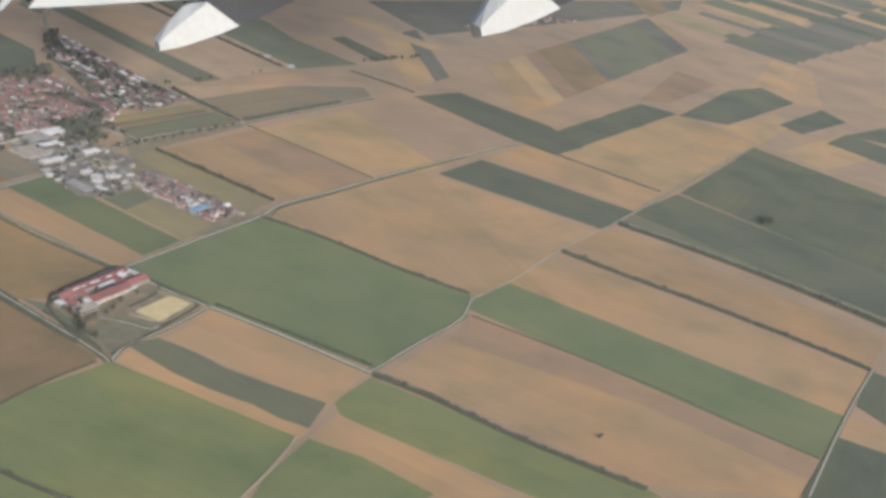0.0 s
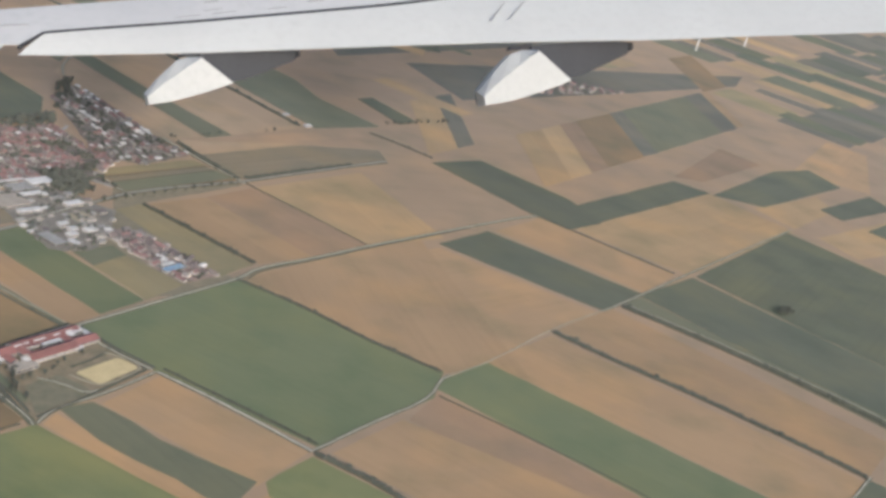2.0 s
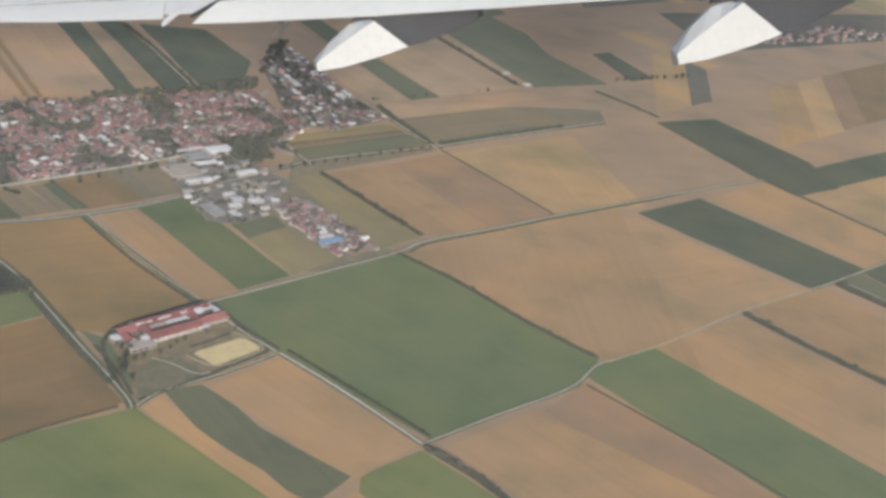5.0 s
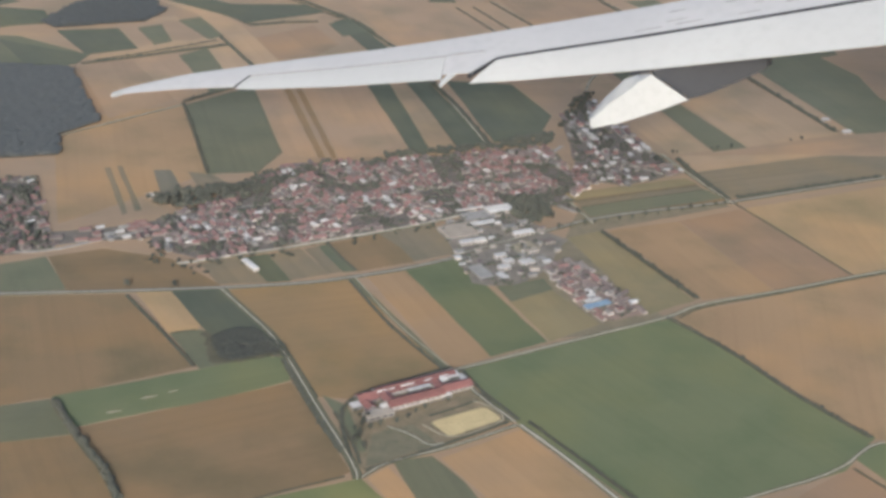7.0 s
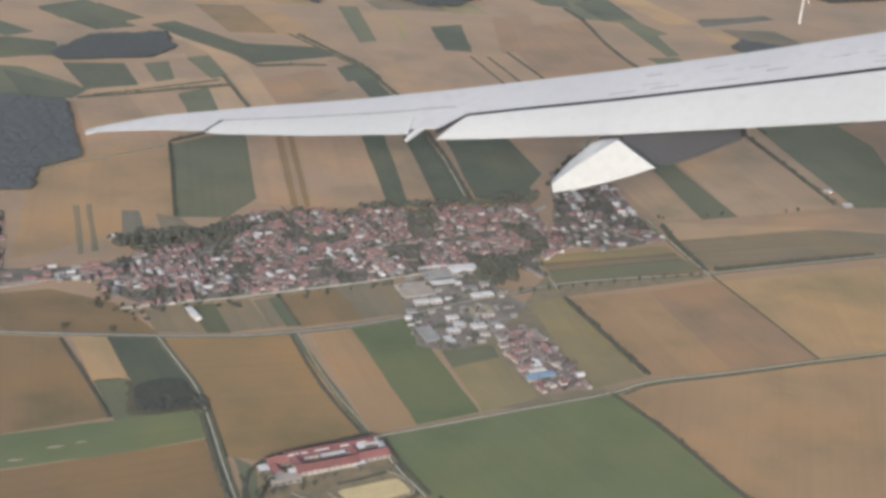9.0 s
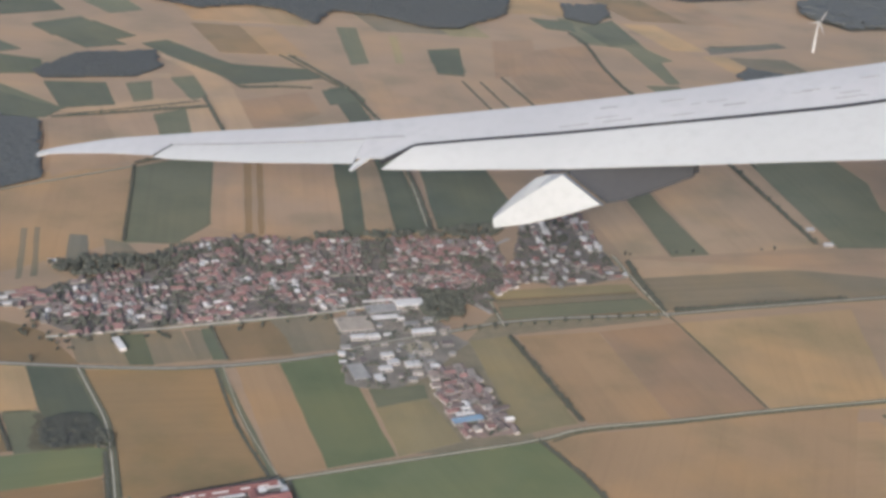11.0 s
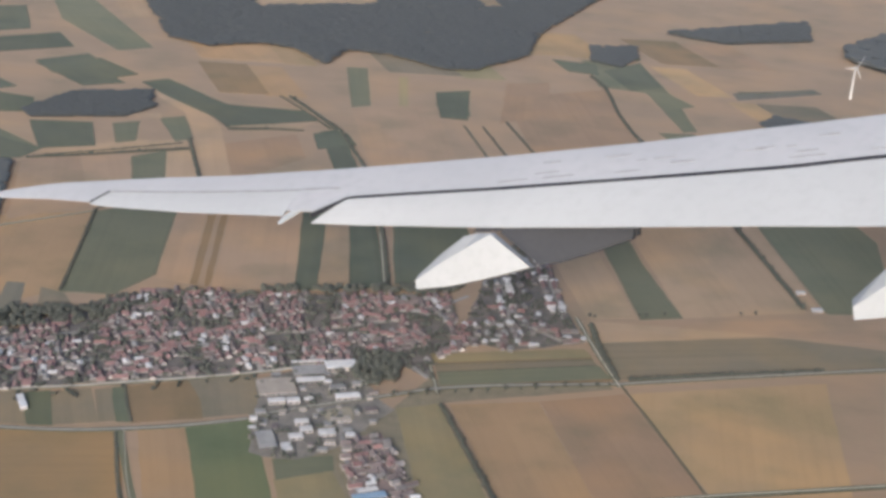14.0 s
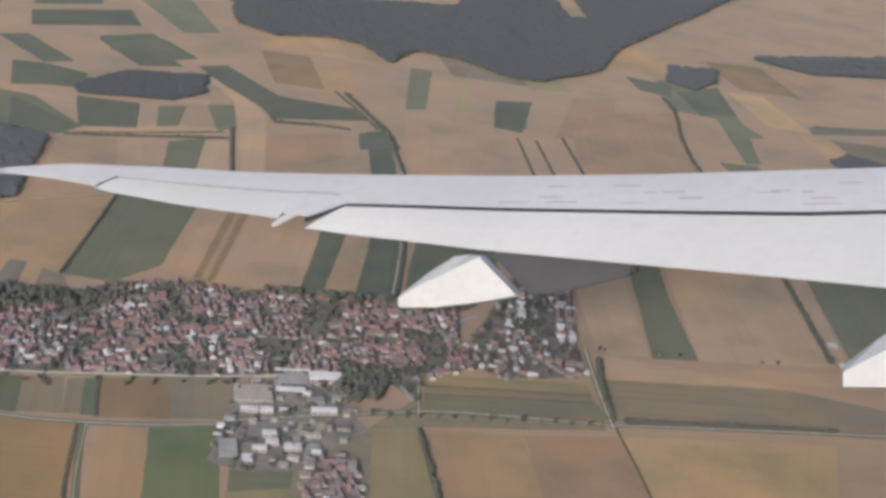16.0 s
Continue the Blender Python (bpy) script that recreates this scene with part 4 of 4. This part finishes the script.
    shed = hall("small_shed", works_rng.uniform(2.2, 5.0), works_rng.uniform(1.8, 3.4), works_rng.uniform(0.8, 1.5), works_rng.choice((PALE_SHEET, GREY_SHEET, GREY_SHEET, BEIGE_SHEET, OLD_TILE)),
                "small shed among the yards and halls", "shed", "sheds of the yards", 2)
    shed.matrix_basis = pose(x, y, 0.15, 0, 0, a)
tagged(slab("pale_yard", [(22, 700), (34, 707), (40, 697), (30, 688)], DIRT, 0.26, -0.2, 0.4, 4.0), "dusty tan storage yard", "yard", "", "structure")

# ---- trees ----
rng = random.Random(77)


def grove(outline, count, big=0, gap=2.2):
    xs, ys = [p[0] for p in outline], [p[1] for p in outline]
    done = tries = 0
    while done < count and tries < count * 30:
        tries += 1
        x, y = rng.uniform(min(xs), max(xs)), rng.uniform(min(ys), max(ys))
        if inside(x, y, outline) and all((x - p[0]) ** 2 + (y - p[1]) ** 2 > gap * gap for p in SPOTS):
            tree(x, y, rng, big)
            done += 1


def thicket(name, label, outline, count, seed, gap=1.8, low=0.8, high=1.6, even=1.0):
    """Garden trees and shrubs that cannot be told apart, as one object."""
    rng = random.Random(seed)
    xs, ys = [p[0] for p in outline], [p[1] for p in outline]
    rows, tries = [], 0
    while len(rows) < count * 3 and tries < count * 40:
        tries += 1
        x, y = rng.uniform(min(xs), max(xs)), rng.uniform(min(ys), max(ys))
        if inside(x, y, outline) and (noise.noise((x * 0.045, y * 0.045, 1.0)) > 0.05 or rng.random() < even) and all((x - p[0]) ** 2 + (y - p[1]) ** 2 > gap * gap for p in SPOTS):
            for _ in range(3):
                r = rng.uniform(low, high)
                rows.append((x + rng.gauss(0, 0.7), y + rng.gauss(0, 0.7), 0.3 + r * rng.uniform(0.5, 1.3), r, r * rng.uniform(0.8, 1.2)))
    tagged(sheet(name, *clumps(rows), LEAVES), label, "garden trees", "", "stuff")


grove(VILLAGE, 80)
grove(EAST, 12)
thicket("garden_trees", "dark trees and shrubs in the village gardens", VILLAGE, 580, 21, 1.45, 0.6, 1.3, 0.35)
thicket("garden_trees", "dark shrubs between the newer houses", EAST, 200, 22, 1.6, 0.5, 1.1, 0.8)
thicket("garden_trees", "dark trees in the neighbouring village", WEST, 170, 23)
thicket("garden_trees", "shrubs and trees between the yards", INDUSTRY, 70, 29, 2.5, 0.6, 1.2)
thicket("garden_trees", "low shrubs of the housing estate", ESTATE, 40, 30, 1.6, 0.5, 1.0)
thicket("garden_trees", "trees and shrubs in the southern gardens", [(-168, 682), (-138, 667), (-90, 691), (-45, 713), (-17, 728), (-12, 716), (-50, 697), (-100, 668), (-140, 646), (-168, 660)], 40, 31, 1.6, 0.5, 1.1)
thicket("garden_trees", "trees of the village park", [(25, 764), (46, 767), (51, 745), (38, 728), (27, 740)], 90, 24, 1.0, 1.2, 2.2)
thicket("garden_trees", "row of dark trees behind the village", [(-182, 737), (-168, 750), (-120, 768), (-80, 806), (-84, 798), (-122, 748), (-164, 726)], 150, 25, 1.5, 1.1, 2.0)
tagged(slab("copse_floor", [(-127, 588), (-117, 599), (-105, 600), (-94, 588), (-88, 573), (-95, 569), (-110, 561), (-119, 560)], BANK, 0.33, -0.3, 1.4, 3.0), "dark overgrown ground under the copse", "copse floor", "", "structure")
wood("copse", "low dark copse of dense shrubs beside the lane", [(-122, 584), (-114, 593), (-104, 594), (-94, 585), (-89, 574), (-96, 571), (-109, 564), (-116, 566)], 1.3, 0.9, 26, (), LEAVES)
thicket("copse_edge", "sparse shrubs at the edge of the copse", [(-100, 592), (-88, 580), (-85, 569), (-92, 569), (-96, 584)], 26, 33, 0.5, 0.4, 0.9)
tree(148, 376, rng)
thicket("garden_trees", "trees along the village's northern gardens", [(-46, 815), (21, 840), (54, 850), (60, 872), (40, 862), (20, 848), (-48, 820)], 130, 27, 1.0, 1.0, 1.9)
thicket("garden_trees", "dark wooded corner above the new houses", [(62, 880), (80, 940), (96, 962), (86, 930), (70, 890)], 45, 28, 1.2, 0.9, 1.7)
grove([(27, 764), (46, 765), (49, 745), (36, 727), (28, 740)], 30, 1)
grove([(-179, 737), (-168, 747), (-125, 764), (-122, 748), (-164, 724)], 25, 1)
grove([(-54, 532), (-50, 537), (-46, 520), (-50, 500), (-54, 510)], 12)
for x, y in ((-26, 526), (-22, 529.5), (-29, 521), (-41, 514), (-45, 511), (-12, 536), (-47, 496), (-34, 517), (2, 541)):
    tree(x, y, rng)
for x, y in ((492, 605), (495, 609), (488, 603), (490, 608), (497, 606), (486, 607), (493, 611), (484, 604), (-170, 631), (-147, 634), (42, 735), (49, 738)):
    tree(x, y, rng, 2)
for i in range(10):
    f = i / 9
    tree(342 + 70 * f + rng.uniform(-3, 3), 927 + 24 * f, rng, 1)
for x, y in ((134, 848), (137, 848), (161, 858), (165, 859), (175, 864), (217, 880), (225, 884)):
    tree(x, y, rng)
for i in range(15):
    f = i / 14
    tree(52 + 102 * f + rng.uniform(-1, 1), 724 + 47 * f + rng.uniform(-0.5, 0.5), rng)
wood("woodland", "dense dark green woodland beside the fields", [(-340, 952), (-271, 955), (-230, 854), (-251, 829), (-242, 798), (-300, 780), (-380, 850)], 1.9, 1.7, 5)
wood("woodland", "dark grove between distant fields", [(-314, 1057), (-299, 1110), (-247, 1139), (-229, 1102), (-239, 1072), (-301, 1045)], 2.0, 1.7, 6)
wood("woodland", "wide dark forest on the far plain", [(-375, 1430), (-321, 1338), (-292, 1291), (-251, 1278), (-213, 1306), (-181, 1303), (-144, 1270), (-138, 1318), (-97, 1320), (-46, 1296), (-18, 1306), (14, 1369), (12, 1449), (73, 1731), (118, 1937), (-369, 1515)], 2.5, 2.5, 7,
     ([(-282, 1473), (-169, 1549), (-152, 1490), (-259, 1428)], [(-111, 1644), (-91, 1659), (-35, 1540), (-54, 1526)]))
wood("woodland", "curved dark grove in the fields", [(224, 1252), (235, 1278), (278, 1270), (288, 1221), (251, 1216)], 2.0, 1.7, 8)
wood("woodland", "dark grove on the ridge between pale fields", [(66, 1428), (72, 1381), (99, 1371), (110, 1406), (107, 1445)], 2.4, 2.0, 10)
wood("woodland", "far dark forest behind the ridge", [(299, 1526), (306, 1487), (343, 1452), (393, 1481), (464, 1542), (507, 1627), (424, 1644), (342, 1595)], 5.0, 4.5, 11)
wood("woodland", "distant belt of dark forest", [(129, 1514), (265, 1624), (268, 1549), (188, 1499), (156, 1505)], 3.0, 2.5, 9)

# ---- far plain ----
far = random.Random(31)
for i in range(70):
    x = far.uniform(420, 2100)
    y = 1180 + 0.52 * (x - 400) + far.uniform(-40, 420)
    length, width, turn = far.uniform(90, 240), far.uniform(8, 30), radians(far.uniform(-34, -18))
    c, s = math.cos(turn) / 2, math.sin(turn) / 2
    field(far.choice(("straw", "straw", "stubble", "clay", "olive", "maize", "alfalfa")),
          *((round(x + a * length * c - b * width * s), round(y + a * length * s + b * width * c)) for a, b in ((-1, -1), (1, -1), (1, 1), (-1, 1))))
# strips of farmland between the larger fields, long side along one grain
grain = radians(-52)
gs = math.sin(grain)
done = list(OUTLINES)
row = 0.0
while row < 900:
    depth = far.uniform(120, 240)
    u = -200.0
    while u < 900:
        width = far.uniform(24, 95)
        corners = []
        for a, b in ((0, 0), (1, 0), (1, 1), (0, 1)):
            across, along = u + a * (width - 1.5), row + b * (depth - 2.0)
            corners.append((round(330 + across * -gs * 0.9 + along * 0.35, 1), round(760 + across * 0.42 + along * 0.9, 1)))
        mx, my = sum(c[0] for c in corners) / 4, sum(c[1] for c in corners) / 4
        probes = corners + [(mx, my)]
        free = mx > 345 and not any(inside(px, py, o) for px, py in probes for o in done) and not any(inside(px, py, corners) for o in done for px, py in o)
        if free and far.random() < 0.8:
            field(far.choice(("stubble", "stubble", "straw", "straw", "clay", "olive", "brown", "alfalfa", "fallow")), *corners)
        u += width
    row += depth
# long narrow parcels of the eastern plain, along the grain of the nearer fields
far = random.Random(83)
done = list(OUTLINES)
gx, gy = math.cos(radians(-58)), math.sin(radians(-58))
for row in range(9):
    u = -100.0
    while u < 1500:
        width = far.uniform(14, 46) * (1 + 0.0006 * u)
        deep = far.uniform(70, 110)
        x0, y0 = 330 + u * 0.88 + row * 40, 740 + u * 0.40 + row * 112
        corners = [(round(x0 + a * (width - 1.0) * 0.86 - b * deep * gx, 1), round(y0 + a * (width - 1.0) * 0.51 - b * deep * gy, 1)) for a, b in ((0, 0), (1, 0), (1, 1), (0, 1))]
        mx, my = sum(c[0] for c in corners) / 4, sum(c[1] for c in corners) / 4
        probes = corners + [(mx, my)] + [((a[0] + b[0]) / 2, (a[1] + b[1]) / 2) for a, b in zip(corners, corners[1:] + corners[:1])]
        free = mx > 340 and not any(inside(px, py, o) for px, py in probes for o in done) and not any(inside(px, py, corners) for o in done for px, py in o)
        if free and far.random() < 0.86:
            crops = ("stubble", "straw", "clay", "brown", "olive", "alfalfa", "maize") if u + 120 * row < 520 else ("straw", "olive", "alfalfa", "fallow", "fallow", "maize", "meadow")
            field(far.choice(crops), *corners)
        u += width
# tan parcels of the plain behind the village, along the grain of its fields
far = random.Random(57)
done = list(OUTLINES)
along_x, along_y = 0.53, -0.848
for row in range(5):
    v = -640.0
    while v < 420:
        width = far.uniform(22, 70)
        x0, y0 = v * 0.93 - 40 + row * -30, 1000 + row * 88 + v * 0.16
        deep = 84
        corners = [(round(x0 + a * (width - 1.2) * 0.97 - b * deep * along_x, 1), round(y0 + a * (width - 1.2) * 0.24 - b * deep * along_y, 1)) for a, b in ((0, 0), (1, 0), (1, 1), (0, 1))]
        mx, my = sum(c[0] for c in corners) / 4, sum(c[1] for c in corners) / 4
        probes = corners + [(mx, my)] + [((a[0] + b[0]) / 2, (a[1] + b[1]) / 2) for a, b in zip(corners, corners[1:] + corners[:1])]
        free = mx < 345 and not any(inside(px, py, o) for px, py in probes for o in done) and not any(inside(px, py, corners) for o in done for px, py in o)
        if free and far.random() < 0.85:
            field(far.choice(("stubble", "straw", "straw", "clay", "clay", "olive", "brown", "plots")), *corners)
        v += width


def wind_turbine(x, y, turn):
    root = new("wind_turbine")
    bm = bmesh.new()
    bmesh.ops.create_cone(bm, segments=12, radius1=1.6, radius2=0.9, depth=40, cap_ends=True)
    bmesh.ops.translate(bm, verts=bm.verts, vec=(0, 0, 19.5))
    part("tower", bm, PALE_SHEET, root)
    bm = bmesh.new()
    bmesh.ops.create_cube(bm, size=1.0, matrix=Matrix.Translation((0, -0.5, 40.3)) @ Matrix.Diagonal((1.6, 5.0, 1.8, 1)))
    bmesh.ops.bevel(bm, geom=bm.edges[:], offset=0.3, segments=2, affect="EDGES")
    part("nacelle", bm, PALE_SHEET, root)
    for k in range(3):
        bm = bmesh.new()
        blade = [(-0.5, 0), (0.7, 3), (0.5, 9), (0.1, 18), (-0.1, 18), (-0.5, 9), (-0.7, 3)]
        rim = [bm.verts.new((px, 0.12, pz)) for px, pz in blade]
        back = [bm.verts.new((px, -0.12, pz)) for px, pz in blade]
        bm.faces.new(rim)
        bm.faces.new(back[::-1])
        for i in range(7):
            bm.faces.new((rim[i], rim[(i + 1) % 7], back[(i + 1) % 7], back[i]))
        bmesh.ops.transform(bm, matrix=pose(0, -3.2, 40.3, 0, 120 * k + turn, 0), verts=bm.verts)
        part("blade", bm, PALE_SHEET, root)
    root.matrix_basis = pose(x, y, 0, 0, 0, turn) @ Matrix.Diagonal((0.7, 0.7, 0.7, 1))
    return tagged(root, "tall white wind turbine on the far plain", "wind turbine", "wind turbines")


for x, y, turn in ((905, 1385, 20), (1020, 1381, 45), (1167, 1456, 10), (298, 1362, 30)):
    wind_turbine(x, y, turn)

# ---- aircraft wing ----
# Local axes: x along the span from the tip, y forward, z up from the wing's upper skin.
WING_PLACE = Matrix(((0.9593, 0.1398, -0.2454, -207.3), (-0.2070, 0.9391, -0.2744, 807.0), (0.1921, 0.3140, 0.9298, 37.6), (0, 0, 0, 1)))


def lerp_table(x, table):
    for (a, va), (b, vb) in zip(table, table[1:]):
        if x <= b:
            return va + (vb - va) * (x - a) / (b - a)
    (a, va), (b, vb) = table[-2:]
    return vb + (vb - va) * (x - b) / (b - a)


LEADING = ((-1.5, 0.1), (-0.4, 2.8), (9.5, 6.1), (23, 9.6), (39.6, 14), (74.5, 17.6), (109, 21.2), (156.5, 24.7), (209, 31.5), (257, 38.5), (306, 46.3), (368, 58), (432, 72.2), (497, 86.8), (599, 111.3), (694, 134), (760, 150))
TIP_EDGE = ((-1.5, -2.7), (8.3, -0.6), (44.7, -0.2), (76, -2.2))
AILERON_EDGE = ((74.9, -3.3), (85.3, -5.1), (137.7, -8.1), (164.5, -8.3), (199, -8.5))
AILERON_HINGE = ((82.2, 7.1), (133.3, 8.3), (176.7, 10.5), (222, 14.1))
FLAP_EDGE = ((214.5, -9.4), (238.5, -9.9), (263.4, -9.1), (313.6, -8.0), (376.6, -4.4), (433.4, -0.8), (506.4, 2.8), (601, 5.1), (668.5, 9.1), (750, 13))
FLAP_HINGE = ((229.2, 6.6), (261, 11.1), (307, 16.9), (366.7, 26.1), (401.3, 31.5), (443.8, 38.6), (479.5, 46.8), (576.3, 61.5), (682, 79), (760, 91))


def loft(name, sections, mat, parent, label=""):
    """A closed skin over rings of equal length."""
    bm = bmesh.new()
    rings = [[bm.verts.new(p) for p in ring] for ring in sections]
    n = len(rings[0])
    for r, q in zip(rings, rings[1:]):
        for i in range(n):
            bm.faces.new((r[i], r[(i + 1) % n], q[(i + 1) % n], q[i]))
    bm.faces.new(rings[0])
    bm.faces.new(rings[-1][::-1])
    bmesh.ops.recalc_face_normals(bm, faces=bm.faces)
    return part(name, bm, mat, parent, label)


def wing_back(u):
    if u <= 74:
        return lerp_table(u, TIP_EDGE)
    if u < 82.2:
        return lerp_table(u, ((74, -2.4), (82.2, 8.2)))
    if u < 199:
        return lerp_table(u, AILERON_HINGE) + 0.8
    if u < 215:
        return -4.2
    if u < 229.4:
        return lerp_table(u, ((215, -4.2), (229.4, 8.2)))
    return lerp_table(u, FLAP_HINGE) + 1.8


def skin_height(u, y):
    """The gentle camber of the upper skin."""
    back, front = wing_back(u), lerp_table(u, LEADING)
    f = min(1.0, max(0.0, (y - back) / (front - back)))
    return 0.055 * (front - back) * f * (1.1 - f)


def box_section(u):
    """An aerofoil slice, thin at the back, with a round nose."""
    back, front = wing_back(u), lerp_table(u, LEADING)
    c = front - back
    deep = 0.06 * min(c, 50)
    upper = [(u, back + f * c, skin_height(u, back + f * c)) for f in (0, 0.12, 0.28, 0.46, 0.64, 0.8, 0.92, 0.98)]
    nose = [(u, front, -0.012 * c)]
    lower = [(u, back + f * c, -k * deep - 0.4) for f, k in ((0.97, 0.35), (0.82, 0.8), (0.5, 1.0), (0.2, 0.6), (0, 0.15))]
    return upper + nose + lower


wing = new("aircraft_wing")
stations = (-1.2, -0.2, 2, 6, 12, 22, 32, 44, 60, 73.9, 74.1, 82.1, 82.3, 110, 133, 156, 177, 198.9, 199.1, 214.9, 215.1, 222, 229.3, 229.5, 261, 285, 307, 337, 367, 401, 444, 480, 530, 576, 630, 682, 760, 840, 920)
loft("wing_box", [box_section(u) for u in stations], WING_PAINT, wing, "grey white upper skin")


def movable(name, first, last, edge, hinge, drop, label):
    """A control surface: first and last give the span at its edge and at its hinge."""
    rings = []
    for i in range(51):
        f = i / 50
        a, b = first[0] + (last[0] - first[0]) * f, first[1] + (last[1] - first[1]) * f
        back, front = lerp_table(a, edge), lerp_table(b, hinge) - 0.4
        ring = [(a + (b - a) * k, back + (front - back) * k, -drop * (1 - k) ** 1.25 + 0.25 * math.sin(k * math.pi)) for k in (0, 0.25, 0.5, 0.75, 0.93, 1)]
        rings.append(ring + [(b, front, -1.6), (a, back + 0.1, -drop - 0.45)])
    return loft(name, rings, FLAP_PAINT, wing, label)


movable("flap", (214.5, 229.2), (905, 922), FLAP_EDGE, FLAP_HINGE, 3.6, "white flap panel")
movable("aileron", (74.9, 82.2), (198.7, 198.7), AILERON_EDGE, AILERON_HINGE, 0.5, "white aileron panel")


def gap_strip(name, points, half, mat, label):
    rings = []
    for i, (x, y, z) in enumerate(points):
        w = half * (0.75 + 0.9 * i / len(points))
        rings.append([(x, y - w, z), (x, y + w, z + 0.05), (x, y + w, z - 1.5), (x, y - w, z - 1.5)])
    return loft(name, rings, mat, wing, label)


gap_strip("flap_seal", [(u, lerp_table(u, FLAP_HINGE) + 0.7, 0.32) for u in np.linspace(229.2, 920, 55)], 1.2, SHADE_AND_LINK_BLACK, "dark strip in place of the flap gap's shade")
gap_strip("aileron_seal", [(u, lerp_table(u, AILERON_HINGE) + 0.25, 0.42 + skin_height(u, lerp_table(u, AILERON_HINGE) + 0.25)) for u in np.linspace(84, 221, 25)], 0.36, GRIME, "grey strip along the aileron gap")
for name, a, b, w in (("flap_end_seal", (229.2, 7.4), (214.6, -7.2), 0.9), ("aileron_end_seal", (82.0, 7.4), (75.2, -2.2), 0.45)):
    loft(name, [[(p - w, q, 0.5), (p + w, q, 0.5), (p + w, q, -1.6), (p - w, q, -1.6)] for p, q in (a, b)], SHADE_AND_LINK_BLACK, wing, "dark slanting strip in place of gap shade")
loft("aileron_horn", [[(x - w, y, z), (x + w, y, z), (x + w, y, z - 1.4), (x - w, y, z - 1.4)] for x, y, z, w in ((199.0, -13.6, -0.6, 0.7), (201.0, -9.6, -0.2, 1.6), (204.6, -4.4, 0.1, 1.9))], FLAP_PAINT, wing)
loft("wing_tip_light", [[(x, y + dy, z) for dy, z in ((-w, -0.9), (-w, 0.7), (w, 0.7), (w, -0.9))] for x, y, w in ((-3.2, -2.0, 0.7), (-2.2, -1.4, 1.8), (0.6, -0.6, 2.0), (3.0, 0.6, 1.5))], CONE_PAINT, wing)


def canoe(x, y, z, size):
    """A flap-track fairing: a white pointed tail, a grey forward body darkened for the wing's shade and a black block
    for the gap above.
    """
    away = Vector((-0.14, 0.80, -0.59))

    def layer(points, shift, shrink=0.0):
        mid = sum((Vector(p) for p in points), Vector()) / len(points)
        return [tuple(Vector((x, y, z)) + (Vector(p).lerp(mid, shrink) + away * shift) * size) for p in points]
    base = new("flap_track_fairing")
    base.parent = wing
    low = [(19.3, -5.9, -14.7), (3.2, -12.9, -15.7), (-17.0, -20.8, -16.2), (-32.5, -25.7, -15.1)]
    rim = [(-33.3, -21.3, -9.9), (-23.8, -12.6, -4.0), (-13.8, -4.5, 0.7), (-7.5, -1.9, 1.0), (0, 0, 0)] + low
    facet = [(-32.8, -22.8, -11.4), (-22.5, -15.0, -7.4), (-12.5, -8.3, -4.1), (-5.5, -3.7, -1.8), (-0.4, -0.4, -0.4)] + [(18.2, -6.1, -14.3), (2.8, -12.9, -15.3), (-17.0, -20.6, -15.8), (-32.1, -25.3, -14.7)]
    loft("tail_cone", [layer(facet, -5), layer(rim, 1.0), layer(rim, 8, 0.1), layer(rim, 13, 0.35)], CONE_PAINT, base, "white pointed tail cone")
    body = [(1.5, 1.8, 1.2), (0.6, 0.3, -0.2), (19.6, -5.4, -14.4), (28.8, -2.4, -14.7), (41.0, 3.2, -13.7), (61.3, 12.9, -11.2), (62.0, 17.0, -6.5), (40.0, 12.0, -1.5)]
    loft("fairing_body", [layer(body, 6.5, 0.02), layer(body, 9), layer(body, 17, 0.15)], FAIRING_SHADE_GREY, base, "grey fairing body with the wing's shade in its colour")
    gap_outline = [(-11.5, -2.6, 1.6), (-10.0, -1.0, 3.0), (2.4, 2.4, 2.2), (0.5, 0.6, 0.6)]
    loft("hinge_bracket", [layer(gap_outline, 7), layer(gap_outline, 10)], SHADE_AND_LINK_BLACK, base, "black block in place of the shaded gap")
    pin = [(61.5, 14.0, -10.4), (61.5, 16.6, -7.0), (63.6, 17.4, -7.0), (63.6, 15.0, -10.2)]
    loft("link_pin", [layer(pin, 5.5), layer(pin, 10)], SHADE_AND_LINK_BLACK, base, "black link")


canoe(315.1, -13.5, -2.6, 1.0)
canoe(521.6, -7.5, -2.3, 1.25)
marks = random.Random(12)
for i in range(44):
    u = 300 + 430 * marks.random() ** 0.8
    back, front = wing_back(u), lerp_table(u, LEADING)
    y = back + (front - back) * (marks.choice((0.16, 0.18, 0.30, 0.44, 0.46, 0.62)) + marks.uniform(-0.015, 0.015))
    length, w = marks.uniform(4, 16), marks.uniform(0.18, 0.5)
    rings = [[(u + k * length, y + 0.2 * k * length + dy, skin_height(u + k * length, y + 0.2 * k * length) + dz) for dy, dz in ((-w, 0.3), (w, 0.32), (w, -0.4), (-w, -0.4))] for k in (0, 0.5, 1)]
    loft("panel_mark", rings, GRIME, wing)
for u, y, dx, dy in ((500, 21, 15, 21), (513, 23, 16, 21), (545, 46, 30, 6), (640, 60, 26, 4)):
    rings = [[(u + dx * k + a, y + dy * k + b, z) for a, b, z in ((-0.3, 0, 0.15), (0.3, 0, 0.15), (0.3, 0.4, -0.6), (-0.3, 0.4, -0.6))] for k in (0, 1)]
    loft("flap_streak", rings, GRIME, wing)
wing.matrix_basis = WING_PLACE
tagged(wing, "white airliner wing with flaps and pointed flap-track fairings", "aircraft wing")
